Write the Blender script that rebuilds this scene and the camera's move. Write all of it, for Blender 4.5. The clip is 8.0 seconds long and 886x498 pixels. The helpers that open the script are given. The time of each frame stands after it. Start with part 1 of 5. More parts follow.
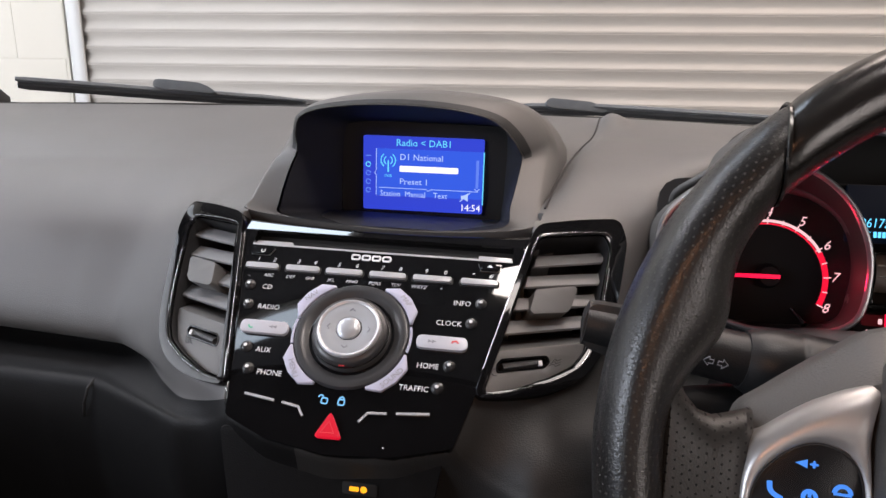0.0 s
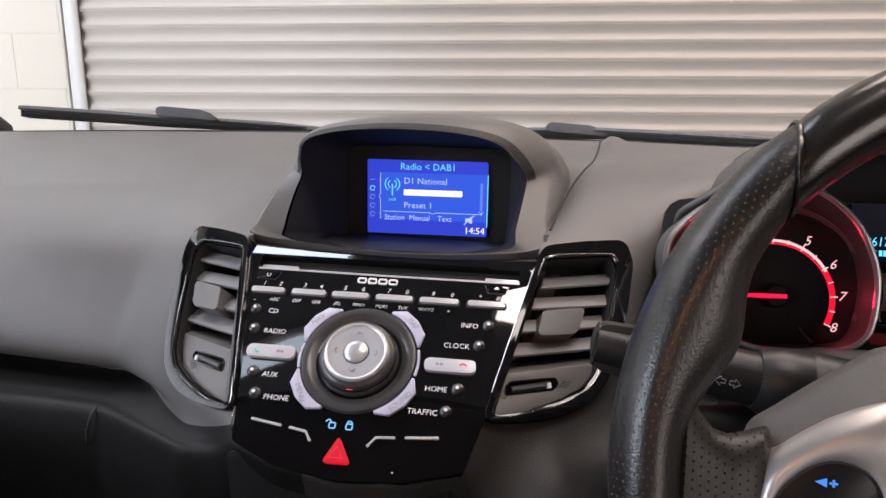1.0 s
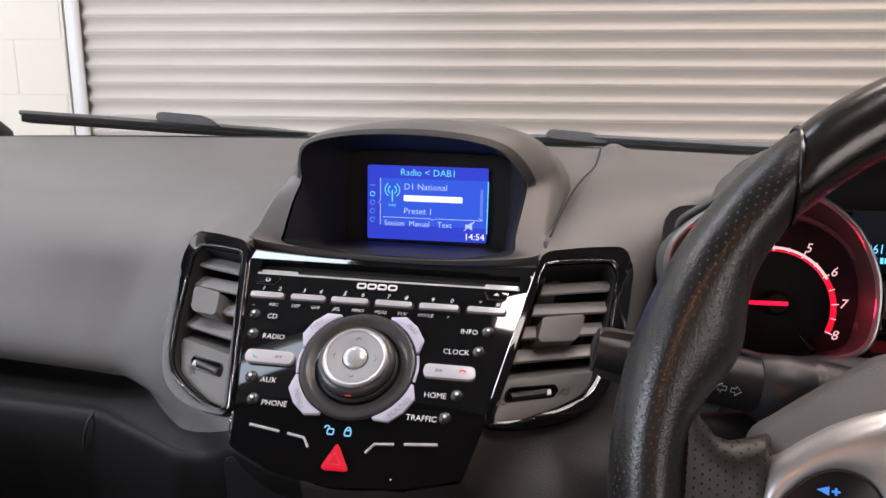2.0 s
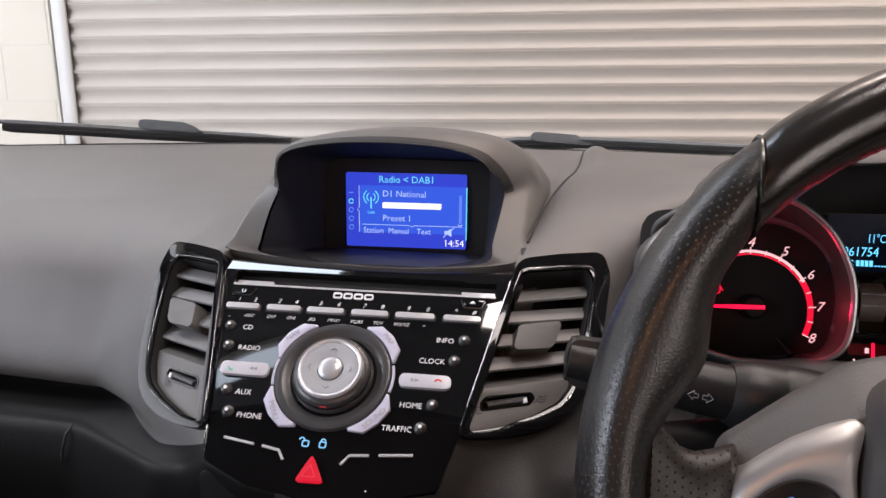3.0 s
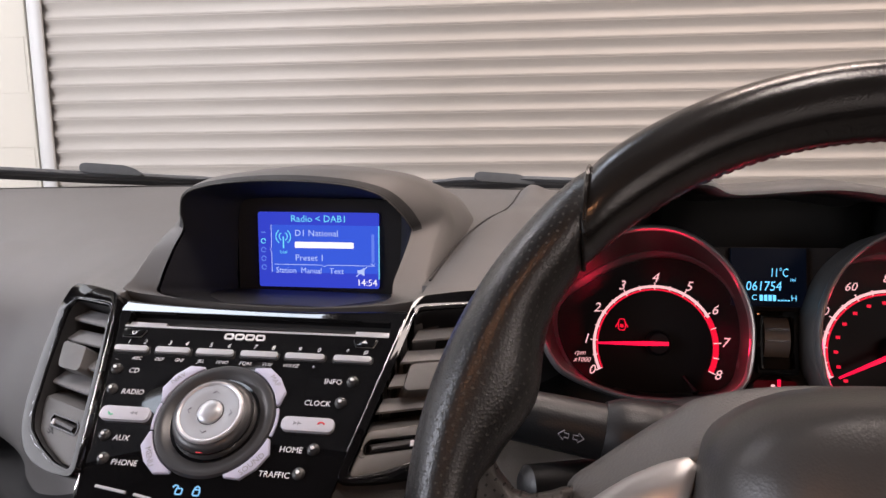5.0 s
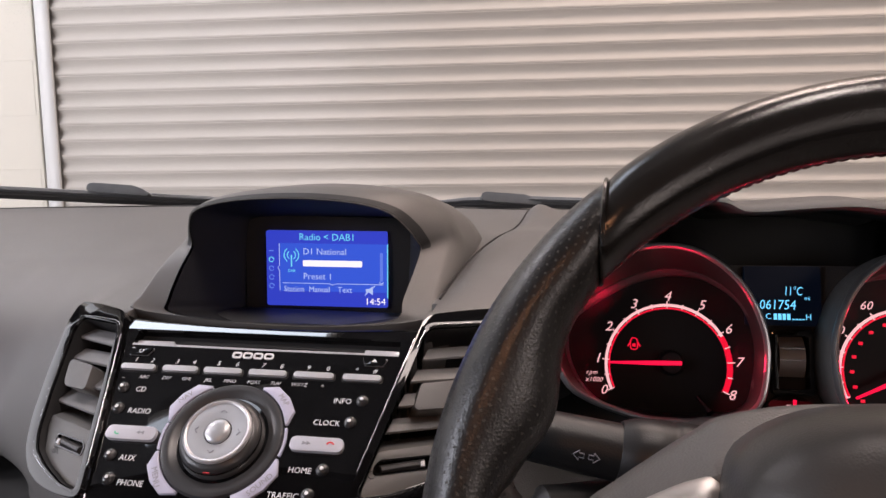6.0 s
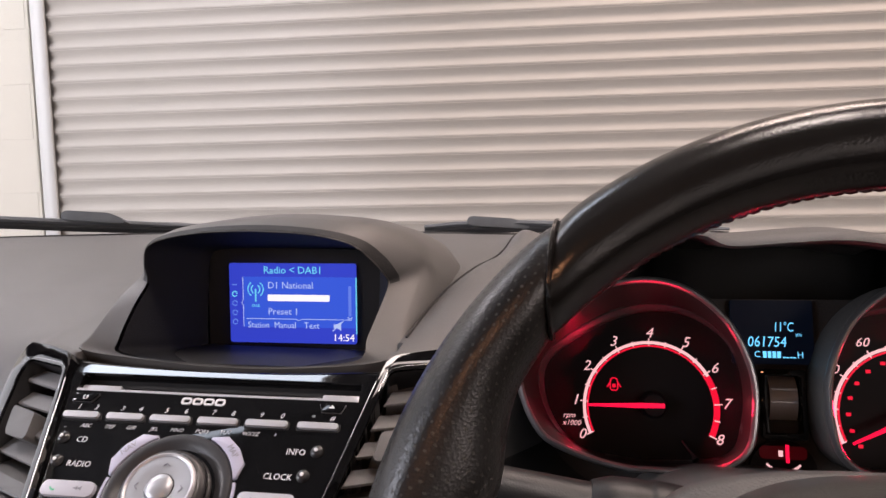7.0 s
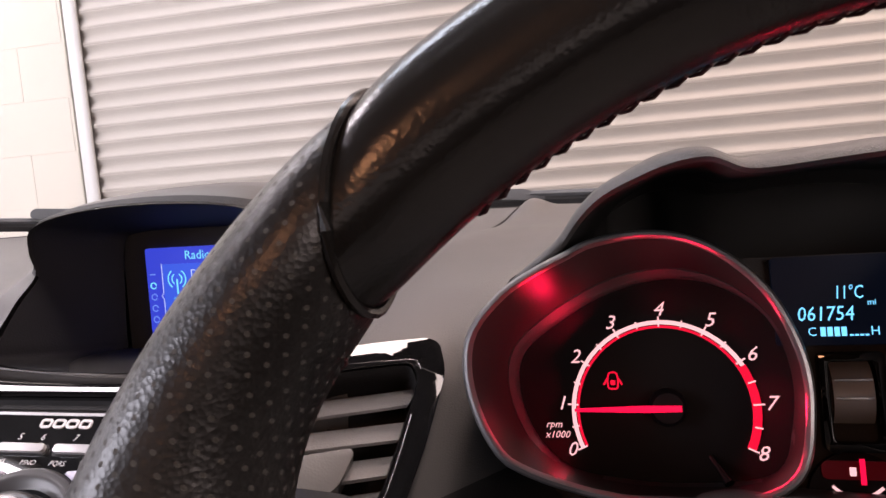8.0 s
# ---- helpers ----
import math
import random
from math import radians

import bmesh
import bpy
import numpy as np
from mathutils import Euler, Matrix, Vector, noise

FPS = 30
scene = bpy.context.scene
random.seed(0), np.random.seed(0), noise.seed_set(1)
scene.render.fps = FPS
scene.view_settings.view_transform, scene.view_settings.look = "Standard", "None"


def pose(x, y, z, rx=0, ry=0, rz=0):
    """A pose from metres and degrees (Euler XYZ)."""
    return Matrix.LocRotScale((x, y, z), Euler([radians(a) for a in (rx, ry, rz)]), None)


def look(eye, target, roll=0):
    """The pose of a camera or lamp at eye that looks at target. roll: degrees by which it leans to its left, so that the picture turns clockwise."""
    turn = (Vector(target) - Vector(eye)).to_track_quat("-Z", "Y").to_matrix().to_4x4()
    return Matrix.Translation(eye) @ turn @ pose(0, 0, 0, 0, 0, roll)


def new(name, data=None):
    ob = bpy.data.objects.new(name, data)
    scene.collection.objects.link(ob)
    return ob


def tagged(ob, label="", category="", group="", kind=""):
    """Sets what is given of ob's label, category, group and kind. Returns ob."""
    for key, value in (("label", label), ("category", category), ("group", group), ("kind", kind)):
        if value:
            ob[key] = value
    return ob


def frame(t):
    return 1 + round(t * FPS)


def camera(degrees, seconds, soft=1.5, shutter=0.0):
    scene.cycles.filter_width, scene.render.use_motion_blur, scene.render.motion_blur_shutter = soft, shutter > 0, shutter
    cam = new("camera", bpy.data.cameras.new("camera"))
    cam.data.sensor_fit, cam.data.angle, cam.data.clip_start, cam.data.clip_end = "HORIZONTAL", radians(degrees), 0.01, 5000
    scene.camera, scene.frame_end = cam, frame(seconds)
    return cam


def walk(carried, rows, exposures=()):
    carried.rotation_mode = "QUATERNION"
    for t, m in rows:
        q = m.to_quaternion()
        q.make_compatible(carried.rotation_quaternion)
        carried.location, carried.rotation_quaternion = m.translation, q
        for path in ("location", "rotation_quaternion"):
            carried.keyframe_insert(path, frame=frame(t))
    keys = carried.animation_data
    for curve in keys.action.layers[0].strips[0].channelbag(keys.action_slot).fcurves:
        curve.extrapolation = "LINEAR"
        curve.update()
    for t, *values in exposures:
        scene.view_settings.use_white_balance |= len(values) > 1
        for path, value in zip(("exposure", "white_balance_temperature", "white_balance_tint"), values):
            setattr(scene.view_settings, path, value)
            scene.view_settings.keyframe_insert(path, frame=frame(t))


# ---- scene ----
import mathutils
import mathutils.geometry

# ---- camera ----
cam = camera(63.9, 8.0, shutter=0.12)
PATH = [
    (0, (0.1074, 0.0982, 1.1284), (-0.1631, 2.0135, 0.6198), 0.66),
    (0.5, (0.1037, 0.0984, 1.1257), (-0.1666, 2.0239, 0.6574), 0.18),
    (1, (0.1015, 0.0973, 1.1259), (-0.1657, 2.0304, 0.688), 0.19),
    (1.5, (0.0995, 0.097, 1.1242), (-0.1687, 2.0346, 0.7073), 0.53),
    (3, (0.1145, 0.103, 1.1298), (-0.1401, 2.0422, 0.712), -0.26),
    (3.5, (0.1277, 0.1012, 1.1372), (-0.1114, 2.0434, 0.724), -0.7),
    (4, (0.1536, 0.1146, 1.1147), (-0.0675, 2.0615, 0.7136), -0.84),
    (4.5, (0.1746, 0.1213, 1.1158), (-0.0388, 2.0751, 0.7456), -0.68),
    (4.7, (0.1815, 0.1189, 1.1217), (-0.0506, 2.0767, 0.7854), -0.75),
    (5.8, (0.181, 0.1217, 1.1252), (-0.0653, 2.0907, 0.8758), -0.75),
    (6, (0.1761, 0.122, 1.1201), (-0.0728, 2.0924, 0.8851), -0.75),
    (6.5, (0.1926, 0.1273, 1.1193), (-0.0596, 2.0996, 0.9038), -1.03),
    (7, (0.1985, 0.157, 1.1278), (-0.0641, 2.131, 0.942), -1.29),
    (7.2, (0.2089, 0.1943, 1.1196), (-0.0709, 2.1674, 0.9513), -1.72),
    (7.5, (0.2197, 0.2395, 1.1183), (-0.1166, 2.2043, 0.9553), -2.72),
    (7.7, (0.2335, 0.2562, 1.1065), (-0.1459, 2.2129, 0.9414), -3.57),
    (8, (0.246, 0.2819, 1.0957), (-0.1839, 2.2259, 0.9053), -4.75),
]
walk(cam, [(t, look(eye, target, roll)) for t, eye, target, roll in PATH], [(0, 0.08, 6900, 19), (1.5, 0.07, 7000, 21), (3.0, 0.07, 7000, 21), (4.5, 0.02, 7150, 23), (6.5, -0.13, 7250, 25), (7.4, 0.0, 7300, 27), (8, 0.14, 7400, 31)])

# the car leans a little and stands a little askew to the axes in which its parts are given
CAR = Matrix.Translation((0, 0.6, 1.0)) @ Matrix(((0.99866, 0.02950, 0.04241, 0), (-0.02757, 0.99859, -0.04535, 0), (-0.04368, 0.04412, 0.99807, 0), (0, 0, 0, 1))) @ Matrix.Translation((0, -0.6, -1.0))
STILL = Matrix.Identity(4)

# ---- world, lamps, exposure ----
world = bpy.data.worlds.new("world")
scene.world = world
world.use_nodes = True
world.node_tree.nodes["Background"].inputs[0].default_value = (0.55, 0.65, 0.8, 1)
world.node_tree.nodes["Background"].inputs[1].default_value = 0.15
scene.view_settings.exposure = 0.0


def area_lamp(name, m, sx, sy, power, colour):
    data = bpy.data.lights.new(name, "AREA")
    data.shape, data.size, data.size_y, data.energy, data.color = "RECTANGLE", sx, sy, power, colour
    ob = new(name, data)
    ob.matrix_world = m
    return ob


def spot_of_light(name, p, power, colour, radius):
    data = bpy.data.lights.new(name, "POINT")
    data.energy, data.color, data.shadow_soft_size = power, colour, radius
    ob = new(name, data)
    ob.location = CAR @ Vector(p)
    return ob


COOL, WARM = (0.85, 0.92, 1.0), (1.0, 0.885, 0.80)
# ceiling lights, none in view: two placed from reflections, the rest added as fill; centre over the plan, power,
# colour, depth, width across the car
LIGHTS = ((-3.4, 1.9, 72, COOL, 0.7, 1.5), (-1.75, 2.4, 30, (0.64, 0.83, 1.0), 0.5, 1.5), (1.0, 2.4, 54, WARM, 0.5, 1.5), (2.9, 2.4, 54, WARM, 0.5, 1.5), (4.9, 2.4, 40, WARM, 0.5, 1.5), (-1.92, -0.345, 4, (0.62, 0.82, 1.0), 0.13, 1.5), (2.0, -0.33, 10, (1.0, 0.95, 0.90), 0.2, 1.5),
          (-4.7, -0.1, 150, COOL, 0.8, 1.5), (0.88, 0.15, 42, (1.0, 0.96, 0.91), 0.8, 0.65))
for lx, ly, power, colour, deep, wide in LIGHTS:
    area_lamp("unseen_strip_lamp", pose(lx, ly, 4.30), wide, deep, power, colour)
# added fill for unseen daylight: two lamps on the left, one at the right rear
area_lamp("daylight_fill", look((-5.6, 0.9, 2.3), (-0.4, 0.7, 1.0)), 4.0, 2.2, 44, (0.70, 0.85, 1.0))
area_lamp("daylight_fill", look((-5.2, -2.6, 2.2), (-0.4, 0.6, 0.95)), 2.6, 2.0, 230, (0.72, 0.86, 1.0))
area_lamp("daylight_fill", look((3.4, -3.4, 1.8), (0.35, 0.35, 1.0)), 2.2, 1.6, 66, (1.0, 0.97, 0.94))
# courtesy lamp in the headliner
spot_of_light("courtesy_lamp_bulb", (0.13, -0.26, 1.385), 2.7, (1.0, 0.50, 0.25), 0.05)

# ---- materials ----


def material(name, base, rough=0.5, metal=0.0, grain=0.0, grain_size=900.0, blotch=0.12, blotch_size=9.0, coat=0.0, spec=0.5):
    m = bpy.data.materials.new(name)
    m.use_nodes = True
    nt = m.node_tree
    b = nt.nodes["Principled BSDF"]
    b.inputs["Metallic"].default_value = metal
    b.inputs["Coat Weight"].default_value = coat
    b.inputs["Coat Roughness"].default_value = 0.05
    b.inputs["Specular IOR Level"].default_value = spec
    co = nt.nodes.new("ShaderNodeTexCoord")
    big = nt.nodes.new("ShaderNodeTexNoise")
    big.inputs["Scale"].default_value = blotch_size
    big.inputs["Detail"].default_value = 5
    nt.links.new(co.outputs["Object"], big.inputs["Vector"])
    mix = nt.nodes.new("ShaderNodeMix")
    mix.data_type = "RGBA"
    mix.inputs["A"].default_value = (*[c * (1 - blotch) for c in base], 1)
    mix.inputs["B"].default_value = (*[min(1, c * (1 + blotch)) for c in base], 1)
    nt.links.new(big.outputs["Fac"], mix.inputs["Factor"])
    nt.links.new(mix.outputs["Result"], b.inputs["Base Color"])
    rr = nt.nodes.new("ShaderNodeMapRange")
    rr.inputs["To Min"].default_value = max(0.0, rough * 0.85)
    rr.inputs["To Max"].default_value = min(1.0, rough * 1.15)
    nt.links.new(big.outputs["Fac"], rr.inputs["Value"])
    nt.links.new(rr.outputs["Result"], b.inputs["Roughness"])
    if grain:
        fine = nt.nodes.new("ShaderNodeTexVoronoi")
        fine.inputs["Scale"].default_value = grain_size
        nt.links.new(co.outputs["Object"], fine.inputs["Vector"])
        bump = nt.nodes.new("ShaderNodeBump")
        bump.inputs["Strength"].default_value = grain
        bump.inputs["Distance"].default_value = 0.0004
        nt.links.new(fine.outputs["Distance"], bump.inputs["Height"])
        nt.links.new(bump.outputs["Normal"], b.inputs["Normal"])
    return m


def glow(name, colour, strength):
    m = bpy.data.materials.new(name)
    m.use_nodes = True
    b = m.node_tree.nodes["Principled BSDF"]
    b.inputs["Base Color"].default_value = (*[c * 0.1 for c in colour], 1)
    b.inputs["Emission Color"].default_value = (*colour, 1)
    b.inputs["Emission Strength"].default_value = strength
    b.inputs["Roughness"].default_value = 0.4
    b.inputs["Specular IOR Level"].default_value = 0.2
    return m


def leather(name, base, holes, worn=0.0, dot_colour=(0.062, 0.060, 0.056)):
    """Leather; with holes, a hexagonal pattern of punched dots, 3.6 mm apart, along the mesh's UV in metres."""
    m = material(name, base, (0.33 if holes else 0.22) + 0.16 * worn, grain=0.0, blotch=0.3 + 0.5 * worn, blotch_size=60, spec=0.5)
    nt = m.node_tree
    b = nt.nodes["Principled BSDF"]
    co = nt.nodes.new("ShaderNodeTexCoord")
    v = nt.nodes.new("ShaderNodeTexVoronoi")
    v.inputs["Scale"].default_value = 950
    nt.links.new(co.outputs["Object"], v.inputs["Vector"])
    n = nt.nodes.new("ShaderNodeTexNoise")
    n.inputs["Scale"].default_value = 380
    n.inputs["Detail"].default_value = 6
    nt.links.new(co.outputs["Object"], n.inputs["Vector"])
    add = nt.nodes.new("ShaderNodeMath")
    add.operation = "ADD"
    nt.links.new(v.outputs["Distance"], add.inputs[0])
    nt.links.new(n.outputs["Fac"], add.inputs[1])
    height = add.outputs[0]
    if holes:
        def mth(op, a, bb=None):
            nd = nt.nodes.new("ShaderNodeMath")
            nd.operation = op
            for k, s in enumerate((a, bb)):
                if s is None:
                    continue
                if isinstance(s, (int, float)):
                    nd.inputs[k].default_value = s
                else:
                    nt.links.new(s, nd.inputs[k])
            return nd.outputs[0]
        sep = nt.nodes.new("ShaderNodeSeparateXYZ")
        nt.links.new(co.outputs["UV"], sep.inputs[0])
        dots = None
        for shift in (0.0, 0.5):
            gx = mth("SUBTRACT", mth("FRACT", mth("ADD", mth("DIVIDE", sep.outputs[0], 0.0062), shift)), 0.5)
            gy = mth("SUBTRACT", mth("FRACT", mth("ADD", mth("DIVIDE", sep.outputs[1], 0.0036), shift)), 0.5)
            d = mth("SQRT", mth("ADD", mth("POWER", mth("MULTIPLY", gx, 6.2), 2.0), mth("POWER", mth("MULTIPLY", gy, 3.6), 2.0)))
            one = mth("LESS_THAN", d, 0.52)
            dots = one if dots is None else mth("MAXIMUM", dots, one)
        mix = nt.nodes.new("ShaderNodeMix")
        mix.data_type = "RGBA"
        old = b.inputs["Base Color"].links[0].from_socket
        nt.links.new(dots, mix.inputs["Factor"])
        nt.links.new(old, mix.inputs["A"])
        # the dots take one flat colour, paler or darker than the leather
        mix.inputs["B"].default_value = (*dot_colour, 1)
        nt.links.new(mix.outputs["Result"], b.inputs["Base Color"])
        dull = nt.nodes.new("ShaderNodeMix")
        nt.links.new(dots, dull.inputs["Factor"])
        nt.links.new(b.inputs["Roughness"].links[0].from_socket, dull.inputs[2])
        dull.inputs[3].default_value = 0.9
        nt.links.new(dull.outputs[0], b.inputs["Roughness"])
    bump = nt.nodes.new("ShaderNodeBump")
    bump.inputs["Strength"].default_value = 0.21 if holes else 0.13
    bump.inputs["Distance"].default_value = 0.0004
    nt.links.new(height, bump.inputs["Height"])
    if holes:
        punch = nt.nodes.new("ShaderNodeBump")
        punch.invert = True
        punch.inputs["Strength"].default_value = 0.8
        punch.inputs["Distance"].default_value = 0.0006
        nt.links.new(dots, punch.inputs["Height"])
        nt.links.new(bump.outputs["Normal"], punch.inputs["Normal"])
        bump = punch
    nt.links.new(bump.outputs["Normal"], b.inputs["Normal"])
    return m


def clear_glass(name):
    m = bpy.data.materials.new(name)
    m.use_nodes = True
    nt = m.node_tree
    nt.nodes.remove(nt.nodes["Principled BSDF"])
    out = nt.nodes["Material Output"]
    t = nt.nodes.new("ShaderNodeBsdfTransparent")
    t.inputs[0].default_value = (0.98, 0.99, 0.985, 1)
    g = nt.nodes.new("ShaderNodeBsdfGlossy")
    g.inputs["Roughness"].default_value = 0.02
    f = nt.nodes.new("ShaderNodeFresnel")
    f.inputs[0].default_value = 1.03
    mx = nt.nodes.new("ShaderNodeMixShader")
    nt.links.new(f.outputs[0], mx.inputs[0])
    nt.links.new(t.outputs[0], mx.inputs[1])
    nt.links.new(g.outputs[0], mx.inputs[2])
    nt.links.new(mx.outputs[0], out.inputs[0])
    return m


DASH = material("dash_plastic", (0.112, 0.109, 0.107), 0.47, grain=0.35, grain_size=1300, blotch=0.08)
VISOR = material("visor_plastic", (0.066, 0.064, 0.062), 0.55, grain=0.35, grain_size=1300, blotch=0.08)
# near black: the shade low in the cabin is put into this colour
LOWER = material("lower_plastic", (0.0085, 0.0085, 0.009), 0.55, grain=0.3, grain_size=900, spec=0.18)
STALK = material("stalk_black", (0.013, 0.013, 0.0135), 0.4, grain=0.15, grain_size=900, spec=0.4)
# a dark grey panel, its colour lowered further for the shade down there
KNEE = material("knee_plastic", (0.028, 0.0275, 0.027), 0.5, grain=0.35, grain_size=1100, spec=0.4)
GLOSS = material("piano_black", (0.004, 0.004, 0.0045), 0.025, coat=0.1, blotch=0.3, blotch_size=40)
SATIN = material("satin_grey_plastic", (0.098, 0.095, 0.092), 0.42, grain=0.15, grain_size=900, blotch=0.05)
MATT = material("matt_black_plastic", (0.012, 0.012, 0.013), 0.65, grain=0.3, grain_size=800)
TRAY = material("display_recess", (0.028, 0.028, 0.029), 0.7, grain=0.3, grain_size=900, spec=0.12)
VENT = material("vent_plastic", (0.165, 0.165, 0.168), 0.48, grain=0.3, grain_size=900)
GREYPL = material("grey_vent_plastic", (0.125, 0.123, 0.12), 0.45, grain=0.1, grain_size=900)
SILVER = material("silver_paint", (0.56, 0.56, 0.58), 0.32, 0.4, blotch=0.05, blotch_size=40)
BRUSHED = material("brushed_silver", (0.50, 0.495, 0.49), 0.40, 0.7, blotch=0.06, blotch_size=60)
KNOBSILVER = material("knob_silver", (0.47, 0.48, 0.50), 0.33, 0.5, blotch=0.04, blotch_size=60)
CHROME = material("chrome", (0.78, 0.78, 0.8), 0.12, 1.0, blotch=0.05, blotch_size=80)
SATINCHROME = material("satin_chrome", (0.33, 0.33, 0.34), 0.30, 0.85, blotch=0.06, blotch_size=80)
DARKCHROME = material("dark_chrome", (0.38, 0.38, 0.39), 0.14, 1.0, blotch=0.1, blotch_size=80)
BLACKCHROME = material("black_chrome", (0.03, 0.03, 0.032), 0.12, 0.0, blotch=0.1, blotch_size=80, spec=0.5)
FINELINE = material("trim_and_glint", (0.34, 0.34, 0.35), 0.25, 1.0, blotch=0.1, blotch_size=80)
PETAL = material("lilac_white_key", (0.48, 0.48, 0.60), 0.4, blotch=0.04, blotch_size=50)
PILL = material("pearl_key", (0.52, 0.52, 0.57), 0.35, 0.2, blotch=0.05, blotch_size=50)
DISH = material("satin_black_ring", (0.042, 0.042, 0.044), 0.33, grain=0.0, blotch=0.15, blotch_size=60)
INK = material("white_print", (0.72, 0.72, 0.74), 0.5)
DARKINK = material("grey_print", (0.26, 0.26, 0.29), 0.5)
REDINK = material("red_print", (0.7, 0.05, 0.06), 0.5)
GREENINK = material("green_print", (0.1, 0.5, 0.3), 0.5)
RUBBER = material("black_rubber", (0.012, 0.012, 0.012), 0.7, blotch=0.3, blotch_size=60)
WIPER = material("wiper_black", (0.05, 0.051, 0.053), 0.5, blotch=0.3, blotch_size=50)
CAPGREY = material("weathered_wiper_cap", (0.12, 0.13, 0.14), 0.55, blotch=0.25, blotch_size=60)
LEATHER = leather("black_leather", (0.0130, 0.0120, 0.0112), False)
PERF = leather("perforated_leather", (0.0115, 0.0108, 0.0102), True)
WORN = leather("worn_perforated_leather", (0.0105, 0.0098, 0.009), True, 0.8, (0.004, 0.004, 0.004))
THREAD = material("red_thread", (0.07, 0.010, 0.012), 0.7, blotch=0.3, blotch_size=300)
SWITCH = material("switch_black", (0.010, 0.010, 0.011), 0.22, blotch=0.2, blotch_size=60)
PAD = material("airbag_plastic", (0.058, 0.0555, 0.053), 0.38, grain=0.2, grain_size=1000)
HUBGREY = material("hub_plastic", (0.088, 0.084, 0.081), 0.5, grain=0.4, grain_size=800)
SCREEN = glow("lcd_blue", (0.035, 0.075, 0.80), 0.78)
SCREENPALE = glow("lcd_panel_blue", (0.032, 0.125, 0.88), 0.85)
CYAN = glow("lcd_cyan", (0.12, 0.75, 1.0), 1.0)
PALE = glow("lcd_pale", (0.42, 0.6, 1.0), 1.0)
WHITE = glow("lcd_white", (0.9, 0.95, 1.0), 1.1)
DIALWHITE = glow("dial_white", (1.0, 0.62, 0.66), 1.0)
DIALRED = glow("dial_red", (1.0, 0.012, 0.05), 0.9)
NEEDLE = glow("needle_red", (1.0, 0.01, 0.06), 1.3)
HAZARD = glow("hazard_red", (0.85, 0.012, 0.04), 0.7)
LOCKBLUE = glow("lock_blue", (0.2, 0.6, 1.0), 0.9)
CLUSTERBLUE = glow("cluster_cyan", (0.10, 0.60, 1.0), 1.5)
CLUSTERDIM = glow("cluster_lcd", (0.002, 0.014, 0.045), 0.12)
KEYBLUE = glow("key_blue", (0.06, 0.30, 1.0), 0.9)
AMBER = glow("amber_lamp", (1.0, 0.42, 0.02), 1.4)
DIALBLACK = material("dial_face", (0.005, 0.004, 0.005), 0.6, blotch=0.2, blotch_size=40, spec=0.15)
FUNNEL = material("dial_surround", (0.022, 0.0185, 0.0185), 0.36, blotch=0.1, blotch_size=30, spec=0.12)
GLASS = clear_glass("clear_glass")
SHUTTER = material("painted_steel_slat", (0.44, 0.402, 0.36), 0.55, blotch=0.05, blotch_size=3)
STEEL = material("galvanised_guide", (0.55, 0.545, 0.53), 0.5, 0.2, blotch=0.08, blotch_size=6)
BLOCK = material("cream_painted_block", (0.63, 0.595, 0.52), 0.75, grain=0.5, grain_size=120, blotch=0.03, blotch_size=5)
MORTAR = material("painted_mortar", (0.62, 0.585, 0.51), 0.8, grain=0.4, grain_size=150, blotch=0.04)
PLASTER = material("white_plaster", (0.7, 0.69, 0.66), 0.8, grain=0.3, grain_size=90)
CONCRETE = material("grey_concrete", (0.30, 0.29, 0.28), 0.7, grain=0.4, grain_size=60, blotch=0.25, blotch_size=1.5)
LINING = material("roof_lining", (0.16, 0.155, 0.15), 0.9, grain=0.4, grain_size=500)
PAINT = material("car_paint", (0.02, 0.02, 0.022), 0.25, coat=0.6)
LAMPWHITE = glow("lamp_diffuser", (0.80, 0.90, 1.0), 2.0)
ROOFDARK = material("dark_steel_roof", (0.10, 0.10, 0.105), 0.7, grain=0.2, grain_size=40, blotch=0.15, blotch_size=2)

# ---- helpers for meshes ----
PLACE = {}


def thing(name, at, label, category, group="", kind="", base=CAR):
    at = base @ Vector(at)
    ob = new(name)
    ob.empty_display_size = 0.05
    ob.location = at
    PLACE[ob.name] = Vector(at)
    return tagged(ob, label, category, group, kind)


def part(name, bm, mat, parent=None, label="", smooth=True, kind="", sharp=40, base=CAR):
    """Links a bmesh, given in world places, as one mesh object with its origin in its middle, under a thing or a part."""
    bm.transform(base)
    bmesh.ops.recalc_face_normals(bm, faces=bm.faces)
    lo = Vector([min(v.co[k] for v in bm.verts) for k in range(3)])
    hi = Vector([max(v.co[k] for v in bm.verts) for k in range(3)])
    mid = (lo + hi) / 2
    for v in bm.verts:
        v.co -= mid
    if smooth:
        for f in bm.faces:
            f.smooth = True
        for e in bm.edges:
            if len(e.link_faces) == 2 and e.calc_face_angle(0) > radians(sharp):
                e.smooth = False
    me = bpy.data.meshes.new(name)
    bm.to_mesh(me)
    bm.free()
    me.materials.append(mat)
    ob = new(name, me)
    if parent is not None:
        ob.parent = parent
        ob.matrix_parent_inverse = Matrix.Translation(-PLACE[parent.name])
    ob.location = mid
    PLACE[ob.name] = mid
    return tagged(ob, label, kind=kind)


def axes(o, u, v):
    """A frame with its origin o, u to the right, v up; the third axis faces out."""
    u = Vector(u).normalized()
    v = Vector(v)
    n = u.cross(v).normalized()
    v = n.cross(u)
    m = Matrix.Identity(4)
    for k in range(3):
        m[k][0], m[k][1], m[k][2], m[k][3] = u[k], v[k], n[k], o[k]
    return m


